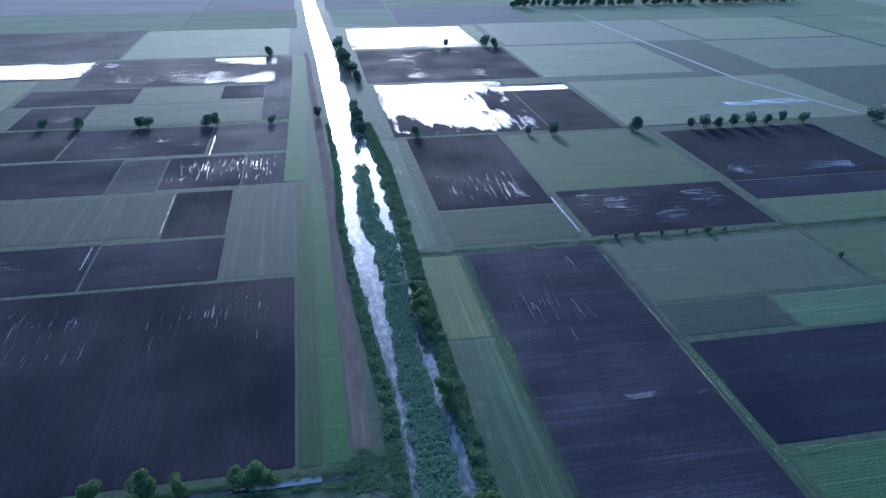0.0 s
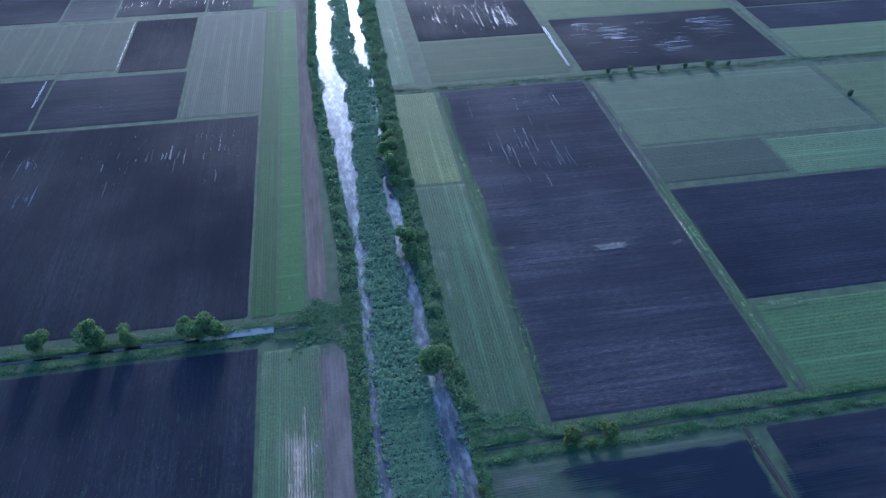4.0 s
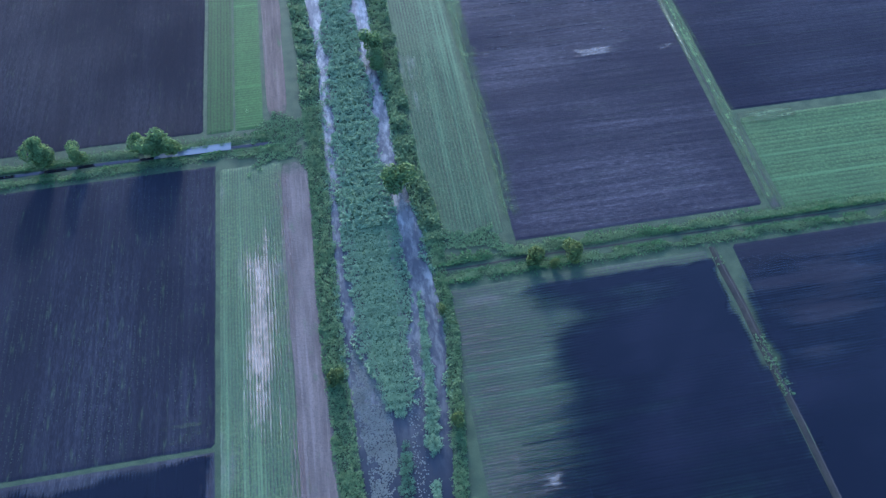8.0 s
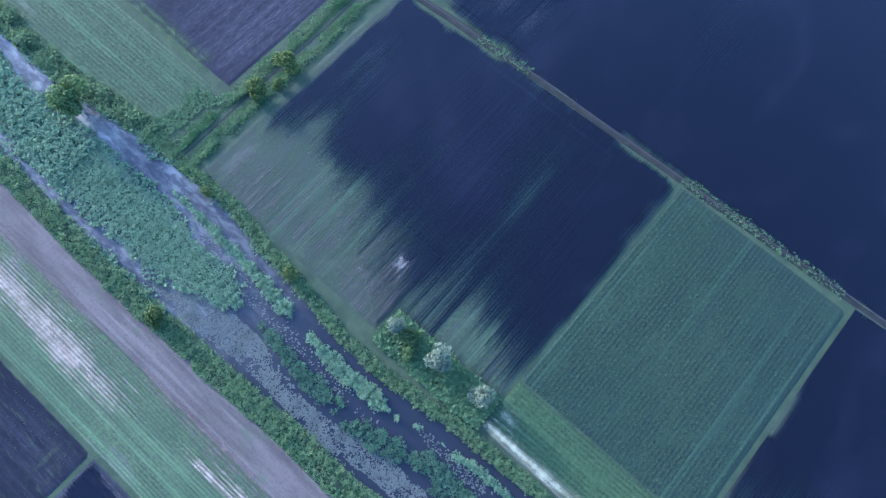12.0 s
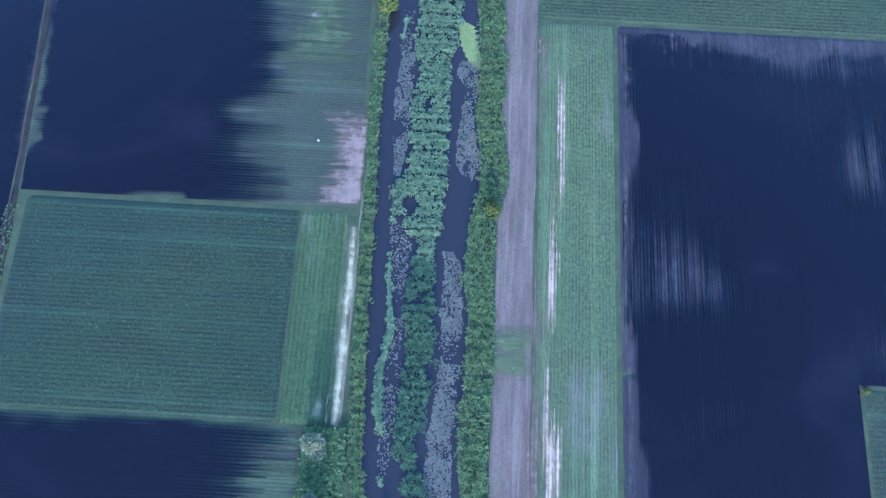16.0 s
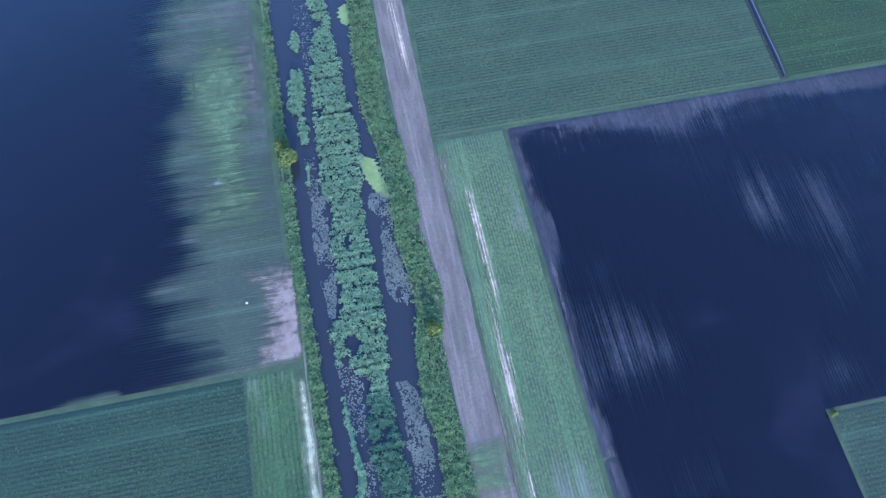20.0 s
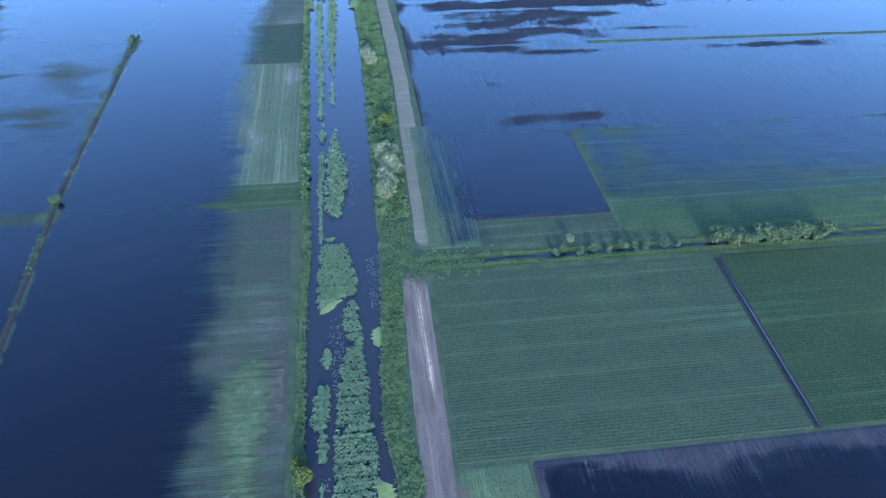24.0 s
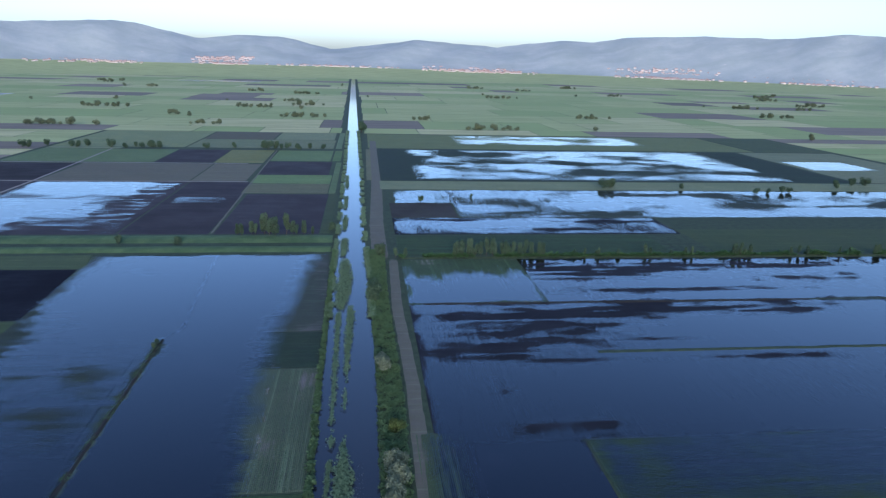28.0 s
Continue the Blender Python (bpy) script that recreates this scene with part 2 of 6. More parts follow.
def water(name, deep=(0.0017, 0.0013, 0.0037), rough=0.05, ripple=0.02, along=None, shallow=False, silt=None, furrow=False):
    """Still water. With shallow, its depth (an attribute of the sheet) and streaks along the furrows let the ground show through."""
    m = Net(name)
    w = m.math("ADD", m.noise(0.7, 0.7, 3.0), m.noise(0.06, 0.1, 3.0))
    big = m.noise(0.02, 0.02, 4.0)
    cloud = m.step(m.noise(0.045, 0.06, 5.0, 0.6, 0.6), 0.5, 0.75, 0.0, 0.75)
    m.set(Base_Color=m.mix(cloud, m.mix(big, deep, tuple(c * 1.4 for c in deep)), tuple(c * 2.0 + 0.004 for c in deep)), Roughness=rough, IOR=1.33, Specular_IOR_Level=0.5)
    if silt:  # pale silt film on the southern reach
        far = m.step(m.n("SeparateXYZ", {0: m.pos}).outputs["Y"], -30.0, -75.0)
        film = m.math("MULTIPLY", far, m.step(m.noise(0.25, 0.05, 5.0), 0.3, 0.65, 0.15, 1.0))
        scum = m.step(m.noise(0.9, 0.4, 6.0, 0.75), 0.42, 0.6, 0.35, 1.0)
        film = m.math("MULTIPLY", film, scum)
        m.set(Base_Color=m.mix(film, deep, silt), Roughness=m.step(film, 0.1, 0.9, rough, 0.16))
    m.bump(w, ripple, 0.1)
    if shallow:
        s = (1.8, 0.045) if along == "y" else (0.045, 1.8)
        d = m.n("Attribute", attribute_name="depth").outputs["Fac"]
        st = m.math("SUBTRACT", m.noise(*s, 5.0, 0.65), 0.5)
        pt = m.math("SUBTRACT", m.noise(0.08, 0.08, 6.0, 0.6), 0.5)
        s2 = (0.33, 0.012) if along == "y" else (0.012, 0.33)
        st2 = m.math("SUBTRACT", m.noise(*s2, 4.0, 0.6), 0.5)
        v = m.math("ADD", d, m.math("ADD", m.math("ADD", m.math("MULTIPLY", st, m.math("SUBTRACT", 2.0 if along == "y" else 1.7, m.math("MULTIPLY", m.n("Clamp", {0: d}).outputs[0], 1.35 if along == "y" else 1.5))), m.math("MULTIPLY", st2, 0.7)), m.math("MULTIPLY", pt, 0.55)))
        # furrow crests stand out of the shallows in fine lines
        thin = m.math("SUBTRACT", 1.0, m.n("Clamp", {0: d}).outputs[0])
        v = m.math("ADD", v, m.math("MULTIPLY", m.math("MULTIPLY", m.math("SUBTRACT", 0.45, rows_of(m, along, 0.45, 0.02)), 0.45), thin))
        clear = m.n("BsdfTransparent").outputs[0]
        lo, hi = 0.1, 0.9
        if furrow:
            s = (2.2, 0.07) if along == "y" else (0.07, 2.2)
            st = m.math("SUBTRACT", m.noise(*s, 4.0, 0.6), 0.5)
            v = m.math("ADD", d, m.math("ADD", m.math("MULTIPLY", st, 2.3), m.math("MULTIPLY", pt, 0.8)))
            lo, hi = 0.62, 0.74
        if furrow:
            mx = m.n("MixShader", {0: m.step(v, lo, hi, 0.0, 0.98), 1: clear, 2: m.b.outputs[0]}).outputs[0]
        else:
            # the ground shows through shallow water, but the sky lies on all of it
            body = m.n("BsdfDiffuse", {"Color": m.mix(cloud, deep, tuple(c * 2.0 + 0.003 for c in deep))}).outputs[0]
            under = m.n("MixShader", {0: m.step(v, lo, hi, 0.0, 0.985), 1: clear, 2: body}).outputs[0]
            nrm = m.n("Bump", {"Height": w, "Strength": ripple, "Distance": 0.1}).outputs[0]
            gloss = m.n("BsdfGlossy", {"Color": (1, 1, 1, 1), "Roughness": rough, "Normal": nrm}).outputs[0]
            wet = m.n("MixShader", {0: m.n("Fresnel", {"IOR": 1.34, "Normal": nrm}).outputs[0], 1: under, 2: gloss}).outputs[0]
            mx = m.n("MixShader", {0: m.step(v, 0.1, 0.42), 1: clear, 2: wet}).outputs[0]
        m.t.links.new(mx, m.out.inputs[0])
    return m.mat


def faded(name, a, b, along="y", rough=0.95, rows=0.0):
    """Ground cover that thins out: an attribute of the sheet and streaks along the rows let the field under it show through."""
    m = Net(name)
    s = (1.8, 0.07) if along == "y" else (0.07, 1.8)
    d = m.n("Attribute", attribute_name="depth").outputs["Fac"]
    st = m.math("SUBTRACT", m.noise(*s, 4.0, 0.55), 0.5)
    pt = m.math("SUBTRACT", m.noise(0.8, 0.8, 6.0, 0.7), 0.5)
    v = m.math("ADD", d, m.math("ADD", m.math("MULTIPLY", st, 1.1), m.math("MULTIPLY", pt, 0.8)))
    if rows:
        v = m.math("SUBTRACT", v, m.math("MULTIPLY", rows_of(m, along, rows, 0.1), 0.3))
    m.set(Base_Color=m.mix(m.step(m.noise(0.8, 0.8, 6.0), 0.3, 0.7), a, b), Roughness=rough, Specular_IOR_Level=0.1)
    m.bump(m.noise(3.0, 3.0, 5.0), 0.4, 0.06)
    clear = m.n("BsdfTransparent").outputs[0]
    mx = m.n("MixShader", {0: m.step(v, 0.1, 1.0, 0.0, 0.95), 1: clear, 2: m.b.outputs[0]}).outputs[0]
    m.t.links.new(mx, m.out.inputs[0])
    return m.mat


M = {
    "bare_y": faded("pale_bare_streaks", (0.22, 0.175, 0.13), (0.3, 0.245, 0.185), rows=0.45),
    "bare_x": faded("pale_bare_patches", (0.062, 0.055, 0.05), (0.095, 0.083, 0.074), "x"),
    "chalk": faded("chalky_grit_spread", (0.19, 0.185, 0.115), (0.265, 0.26, 0.165)),
    "chalk_x": faded("pale_foam_and_silt", (0.16, 0.15, 0.135), (0.24, 0.225, 0.2), "x"),
    "herb_y": faded("thin_weeds", (0.043, 0.072, 0.032), (0.072, 0.104, 0.043)),
    "herb_x": faded("thin_weeds_crosswise", (0.05, 0.076, 0.038), (0.072, 0.098, 0.048), "x"),
    "soil_y": soil("ploughed_soil_lengthwise", "y"),
    "soil_x": soil("ploughed_soil_crosswise", "x"),
    "soil_weedy": soil("weedy_soil", "y", weed=0.07, spacing=0.55),
    "soil_pale": soil("dry_purplish_soil", "x", (0.012, 0.012, 0.0175), (0.05, 0.047, 0.055), 0.05, spacing=1.5),
    "soil_grey": soil("drying_peat_soil", "y", (0.016, 0.017, 0.023), (0.05, 0.052, 0.06), 0.03),
    "soil_wet": soil("wet_peat_soil", "x", (0.012, 0.013, 0.018), (0.032, 0.034, 0.042), 0.03),
    "fallow_y": soil("fallow_soil", "y", (0.032, 0.030, 0.029), (0.061, 0.058, 0.049), 0.35),
    "fallow_x": soil("fallow_soil_cross", "x", (0.032, 0.030, 0.029), (0.061, 0.058, 0.049), 0.35),
    "crop_y": crop("row_crop_lengthwise", "y", (0.045, 0.088, 0.03), (0.028, 0.035, 0.02), bare=0.06),
    "grain": crop("pale_young_grain", "x", (0.048, 0.086, 0.036), (0.034, 0.05, 0.026), 0.75, spacing=0.9),
    # paler than the near meadow: haze over the far south put into colour
    "meadow_s": crop("haze_paled_southern_meadow", "x", (0.105, 0.13, 0.062), (0.085, 0.1, 0.055), 0.8),
    "straw": crop("ripening_grain", "y", (0.078, 0.102, 0.034), (0.05, 0.062, 0.028), 0.7),
    "crop_wet": crop("wet_row_crop", "x", (0.027, 0.047, 0.029), (0.013, 0.018, 0.021)),
    "olive": crop("thin_olive_crop", "y", (0.038, 0.05, 0.027), (0.027, 0.029, 0.024), 0.5),
    "rows_y": crop("dark_rows_lengthwise", "y", (0.03, 0.066, 0.022), (0.018, 0.027, 0.014)),
    "crop_x": crop("row_crop_crosswise", "x", (0.033, 0.056, 0.025), (0.012, 0.015, 0.013)),
    "thin_x": crop("thin_crop_crosswise", "x", (0.036, 0.058, 0.032), (0.037, 0.038, 0.036), 0.5, spacing=0.45, bare=0.2, pale=(0.082, 0.076, 0.07)),
    "thin_y": crop("thin_crop_lengthwise", "y", (0.072, 0.106, 0.054), (0.046, 0.05, 0.042), 0.6, spacing=0.45, bare=0.15, pale=(0.12, 0.11, 0.1)),
    "dark_x": crop("dark_crop", "x", (0.023, 0.040, 0.023), (0.020, 0.022, 0.020), 0.55),
    "meadow": crop("meadow", "x", (0.052, 0.078, 0.033), (0.040, 0.047, 0.029), 0.8),
    "bright": crop("young_grain", "x", (0.036, 0.094, 0.022), (0.024, 0.05, 0.016), 0.85),
    # northern fields: distance haze lightens these colours; near tracks share fallow_n
    "meadow_n": crop("haze_paled_meadow", "x", (0.135, 0.17, 0.077), (0.115, 0.127, 0.067), 0.8),
    "soil_n": soil("haze_paled_soil", "x", (0.029, 0.028, 0.032), (0.062, 0.057, 0.06)),
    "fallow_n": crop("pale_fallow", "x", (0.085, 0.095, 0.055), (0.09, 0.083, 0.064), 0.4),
    # leaves of the farthest trees, with haze put into the pale green
    "hazy_tree": leaf("haze_paled_leaves", (0.1, 0.128, 0.075), (0.14, 0.168, 0.098)),
    "track": dirt("dirt_track"),
    "sedge": leaf("sedge_leaves", (0.04, 0.088, 0.034), (0.07, 0.13, 0.05)),
    "sandy": faded("pinkish_sand", (0.1, 0.078, 0.065), (0.165, 0.13, 0.108), "x"),
    "dust_y": faded("trodden_dust", (0.08, 0.062, 0.053), (0.13, 0.1, 0.085), rows=0.55),
    "rut_y": faded("worn_soil_lengthwise", (0.065, 0.06, 0.063), (0.1, 0.094, 0.096)),
    "sand": plain("pale_sandy_soil", (0.187, 0.166, 0.151), (0.259, 0.230, 0.216), 0.2),
    "grit": plain("chalky_grit", (0.252, 0.259, 0.230), (0.396, 0.396, 0.360), 0.8),
    "turf": plain("dike_turf", (0.045, 0.08, 0.032), (0.078, 0.122, 0.05), 0.12),
    # northern crops, also lightened in colour to show haze
    "lush_n": crop("haze_paled_grain", "x", (0.105, 0.165, 0.06), (0.085, 0.12, 0.055), 0.85),
    "olive_n": crop("haze_paled_olive_crop", "x", (0.12, 0.135, 0.058), (0.1, 0.105, 0.055), 0.7),
    "bank": plain("grass_bank", (0.025, 0.038, 0.021), (0.046, 0.064, 0.032), 0.3),
    "root_bed": plain("matted_reed_roots", (0.06, 0.1, 0.055), (0.09, 0.14, 0.075), 0.9),
    "mud": plain("canal_mud", (0.013, 0.014, 0.013), (0.027, 0.026, 0.021), 0.5),
    "bark": plain("bark", (0.043, 0.036, 0.029), (0.086, 0.072, 0.058), 3.0),
    "reed": leaf("reed_leaves", (0.12, 0.188, 0.11), (0.158, 0.232, 0.132)),
    "reed_dark": leaf("water_plant_leaves", (0.06, 0.112, 0.07), (0.085, 0.15, 0.088)),
    "verge": leaf("verge_grass_leaves", (0.085, 0.135, 0.058), (0.13, 0.185, 0.085)),
    "seedling": leaf("seedling_leaves", (0.03, 0.045, 0.03), (0.05, 0.068, 0.042)),
    "grass": leaf("grass_leaves", (0.075, 0.13, 0.058), (0.104, 0.166, 0.075)),
    "sprout": leaf("crop_leaves", (0.036, 0.07, 0.04), (0.056, 0.098, 0.053)),
    "tree": leaf("tree_leaves", (0.055, 0.095, 0.034), (0.105, 0.155, 0.058)),
    "far_tree": leaf("field_tree_leaves", (0.044, 0.078, 0.046), (0.074, 0.112, 0.066)),
    "willow": leaf("silver_willow_leaves", (0.095, 0.128, 0.085), (0.155, 0.19, 0.132)),
    "yellow": leaf("yellow_green_leaves", (0.055, 0.085, 0.027), (0.09, 0.12, 0.038)),
    "lily": leaf("lily_pads", (0.09, 0.104, 0.084), (0.16, 0.168, 0.145), 0.5),
    "algae": plain("algae_mat", (0.105, 0.14, 0.045), (0.15, 0.185, 0.07), 0.8, 0.7),
    "canal": water("canal_water", (0.014, 0.015, 0.018), 0.08, 0.03, silt=(0.2, 0.195, 0.165)),
    "ditch": water("dark_ditch_water", (0.004, 0.005, 0.007)),
    "silty": water("silty_ditch_water", (0.065, 0.075, 0.08)),
    "puddle_x": water("furrow_water_crosswise", along="x", shallow=True, furrow=True),
    "puddle_y": water("furrow_water_lengthwise", along="y", shallow=True, furrow=True),
    "flood_x": water("flood_water_crosswise", along="x", shallow=True),
    "flood_y": water("flood_water_lengthwise", along="y", shallow=True),
}


# ---- building helpers ----
def mesh_of(name, verts, faces, mat, smooth=False):
    me = bpy.data.meshes.new(name)
    me.from_pydata([tuple(v) for v in verts], [], [tuple(f) for f in faces])
    if mat:
        me.materials.append(mat)
    if smooth:
        me.polygons.foreach_set("use_smooth", [True] * len(me.polygons))
    return me


def setting(name, me, label="", category="", kind="structure"):
    return tagged(new(name, me), label, category, "", kind)


def part(name, me, parent, label=""):
    ob = new(name, me)
    ob.parent = parent
    return tagged(ob, label)


def wave(y, points):
    """The value at y of a line through (y, value) pairs."""
    return float(np.interp(y, [p[0] for p in points], [p[1] for p in points]))


WEST = [(-4000, 60), (-724, -12.3), (-485, -19), (-348, -20.5), (-266, -24.8), (-170, -24), (-90, -25.4), (-78, -27.4), (-62, -28), (-56, -28), (-51, -27.2), (-42, -26), (-33, -24.9), (-27, -24.8), (-20, -25.4), (-16, -26.1), (-6, -26.7), (2, -26.9), (17, -27.3), (33, -27.7), (60, -27.8), (77, -28), (88, -27.9), (100, -27.5), (138, -28.6), (186, -29.3), (276, -30), (382, -30.8), (596, -33), (1270, -42), (4000, -78)]
EAST = [(-4000, 75), (-724, 0.1), (-597, -2), (-486, -5.2), (-349, -7.8), (-268, -8.9), (-214, -7.8), (-175, -9.4), (-145, -11.5), (-120, -13), (-60, -12.4), (-42, -13), (-29, -13.7), (-20, -13.7), (-12, -14.3), (-3, -13.8), (4, -13.9), (9, -14.6), (16, -14), (24, -12.9), (33, -13.8), (47, -13.9), (56, -15.3), (62, -15.4), (81, -14.2), (100, -13.6), (175, -13.2), (276, -14.6), (382, -17), (596, -18.4), (1270, -27.5), (4000, -60)]


def rim(y, seed):
    if seed in (3, 4):  # reed edges are the most ragged
        return 0.5 * noise.noise((y * 0.55, seed, 0)) + 1.2 * noise.noise((y * 0.17, seed, 5)) + 0.5 * noise.noise((y * 0.06, seed, 2))
    return 0.4 * noise.noise((y * 0.35, seed, 0)) + 0.35 * noise.noise((y * 0.11, seed, 5))


# ---- ground: one sheet to the horizon, with the canal cut into it ----
LEVEL = -0.3  # water in the canal
ys = [-5200, -3000, -1800, -1200, -900] + list(range(-760, 760, 4)) + [900, 1200, 1800, 2600, 3600, 4900]
verts, faces = [], []
for y in ys:
    w, e = wave(y, WEST) + rim(y, 1), wave(y, EAST) + rim(y, 2)
    for x, z in ((-5200, 0), (-1200, 0), (-200, 0), (w - 1.2, 0.0), (w - 0.3, 0.05), (w, -0.25), (w + 0.7, -0.9), (e - 0.7, -0.9), (e, -0.25), (e + 0.3, 0.05), (e + 1.2, 0.0), (200, 0), (1200, 0), (5200, 0)):
        verts.append((x, y, z))
for i in range(len(ys) - 1):
    for j in range(13):
        a = i * 14 + j
        faces.append((a, a + 1, a + 15, a + 14))
setting("ground", mesh_of("ground", verts, faces, M["bank"], True), "flat grassy plain cut by a straight canal", "ground")
verts, faces = [], []
for y in ys:
    verts += [(wave(y, WEST) - 0.6, y, LEVEL), (wave(y, EAST) + 0.6, y, LEVEL)]
for i in range(len(ys) - 1):
    faces.append((2 * i, 2 * i + 1, 2 * i + 3, 2 * i + 2))
setting("canal_water", mesh_of("canal_water", verts, faces, M["canal"]), "still dark water of a straight drainage canal", "water")


# ---- fields ----
laid = itertools.count()


def field(x0, x1, y0, y1, kind, label, z=0.05, lean=0.0, name="field", category="field"):
    """A slightly uneven sheet with its rim sunk into the ground; lean shifts its far end sideways."""
    z += 0.003 * (next(laid) % 9)
    nx, ny = max(4, int((x1 - x0) / 6)), max(4, int((y1 - y0) / 6))
    vs, fs = [], []
    xs = [x0, *np.linspace(x0 + 0.6, x1 - 0.6, nx - 1), x1]
    yv = [y0, *np.linspace(y0 + 0.6, y1 - 0.6, ny - 1), y1]
    inner = []
    for j in range(ny + 1):
        for i in range(nx + 1):
            v = (yv[j] - y0) / (y1 - y0)
            edge = i in (0, nx) or j in (0, ny)
            x, y = float(xs[i]) + lean * v, float(yv[j])
            if edge:
                x += 0.12 * noise.noise((x * 0.3, y * 0.3, 3))
                y += 0.12 * noise.noise((x * 0.3, y * 0.3, 9))
            vs.append((x, y, -0.004 if edge else z))
            inner.append(0.0 if edge else 1.0)
    for j in range(ny):
        for i in range(nx):
            a = j * (nx + 1) + i
            fs.append((a, a + 1, a + nx + 2, a + nx + 1))
    me = mesh_of(name, vs, fs, M[kind])
    at = me.attributes.new("depth", "FLOAT", "POINT")
    at.data.foreach_set("value", inner)
    return setting(name, me, label, category)


SOIL = "dark ploughed peat soil with long furrows"
CROP = "green row crop on dark soil"
# beyond the cross ditch to the south, east of the canal
for r in (
    (8.5, 90, -182, -105, "soil_y", SOIL), (8, 30, -254, -183.5, "olive", "thin olive rows on dark soil"), (30.5, 68, -212, -183.5, "soil_x", SOIL),
    (68.5, 112, -213, -183.5, "soil_x", SOIL), (51.5, 68, -253, -216, "olive", "thin olive rows on dark soil"), (31, 51, -253, -214, "soil_y", SOIL),
    (68.5, 112, -253, -216, "olive", "thin olive rows on dark soil"), (77.5, 126, -294, -256, "soil_x", SOIL), (59.5, 77, -292, -256, "fallow_x", "brown fallow soil"),
    (29, 59, -292, -257, "soil_x", SOIL), (10, 28.5, -292, -257, "fallow_y", "brown fallow soil with weeds"),
):
    field(*r)
for r in (
    (106, 160, -340, -297, "soil_x", SOIL), (46, 105, -337, -296, "soil_x", SOIL), (10, 45, -337, -296, "fallow_x", "brown fallow soil"),
    (26, 108, -377, -343, "meadow", "green meadow strip"), (108.5, 139, -380, -343, "soil_x", SOIL), (92, 150, -415, -383, "soil_x", SOIL),
    (48, 91, -413, -379, "meadow", "green meadow strip"), (25, 47.5, -413, -385, "soil_x", SOIL), (10, 24.5, -490, -343, "fallow_y", "brown fallow soil"),
    (25, 131, -490, -417, "fallow_x", "grey fallow soil with standing water"), (132, 240, -490, -443, "soil_x", SOIL), (126.5, 240, -294, -105, "dark_x", CROP),
):
    field(*r)
field(3.0, 8.0, -254, -104.5, "rows_y", "dark green rows beside bright grain")
field(-2.4, 2.8, -254, -104.5, "bright", "strip of bright green young grain beside a track")
field(0.2, 9.2, -490, -258, "bright", "strip of green grain beside a track", lean=4.0)
# south, west of the canal
for r in (
    (-40.5, -28.5, -187, -142, "straw", "yellow-green grain between canal and ploughed field"), (-40.8, -28.5, -141.4, -74.5, "crop_y", "green rows between canal and ploughed field"), (-36, -27, -300, -193, "crop_y", CROP),
    (-85, -42, -187, -72.5, "soil_pale", "dry purplish ploughed soil with furrows across"), (-156, -88, -185, -150, "meadow", "grey-green meadow"), (-121, -88, -149.3, -133.5, "dark_x", CROP),
    (-170, -121.5, -148, -131.7, "grain", "dense bright green plants"), (-170, -88, -131.2, -94, "soil_x", SOIL), (-170, -88.5, -92, -70.5, "grain", "bright green young grain"),
    (-83.5, -41, -302, -221, "soil_y", SOIL), (-83.5, -41, -220, -192.5, "crop_x", CROP), (-154, -85.5, -298, -231.5, "meadow", "grey-green meadow"),
    (-154, -87, -231, -192.5, "soil_x", SOIL),
):
    field(*r)
for r in (
    (-240, -159.5, -294, -230.5, "soil_x", SOIL), (-240, -159, -230, -212, "soil_wet", SOIL), (-240, -158, -211.5, -189, "meadow", "green meadow"),
    (-290, -158, -184, -150, "meadow", "green meadow"), (-111, -36, -402, -305, "soil_y", SOIL), (-146, -111.5, -392, -303, "soil_x", SOIL),
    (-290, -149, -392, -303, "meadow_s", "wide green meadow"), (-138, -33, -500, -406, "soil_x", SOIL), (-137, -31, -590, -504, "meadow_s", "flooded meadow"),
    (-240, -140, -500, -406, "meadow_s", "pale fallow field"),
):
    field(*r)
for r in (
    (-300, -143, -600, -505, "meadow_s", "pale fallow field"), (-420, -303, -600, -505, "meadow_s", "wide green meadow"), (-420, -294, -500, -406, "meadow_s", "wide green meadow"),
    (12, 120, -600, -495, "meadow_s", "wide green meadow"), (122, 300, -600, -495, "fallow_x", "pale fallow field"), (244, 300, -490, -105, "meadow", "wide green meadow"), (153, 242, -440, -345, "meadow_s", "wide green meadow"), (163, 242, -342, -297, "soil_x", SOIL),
):
    field(*r)
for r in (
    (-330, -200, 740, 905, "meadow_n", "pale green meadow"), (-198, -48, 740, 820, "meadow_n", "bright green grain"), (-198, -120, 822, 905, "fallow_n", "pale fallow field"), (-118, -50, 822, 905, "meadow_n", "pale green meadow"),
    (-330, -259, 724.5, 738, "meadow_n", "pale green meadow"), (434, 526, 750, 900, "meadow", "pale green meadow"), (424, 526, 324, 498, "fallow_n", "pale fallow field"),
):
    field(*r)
# beside the canal, east bank
field(-5.0, 5.6, -96, 48, "thin_y", "row crop with pale bare streaks beside a track")
field(6.2, 78, -97, -46.5, "soil_weedy", "dark soil with thin rows of young plants")
field(6.2, 36.6, -46, -2.9, "soil_grey", "flooded black peat field")
field(37, 110, -46, -3.2, "dark_x", "dark green row crop")
field(6.2, 110, -2.9, 48.2, "soil_grey", "flooded black peat field")
field(-5.2, 52.6, 48.6, 91.5, "crop_x", "dense green row crop beside the track", lean=1.8)
field(53.8, 140, 48.6, 91.8, "crop_x", "dense green row crop", lean=1.8)
field(-4.6, 8, 99.5, 150, "thin_y", "row crop standing in water")
field(8.3, 38.4, 99.3, 107.6, "crop_x", CROP)
field(4.2, 38.4, 108, 143.5, "soil_wet", "flooded black peat field")
field(39, 140, 98.8, 144, "crop_x", "green crop half under flood water")
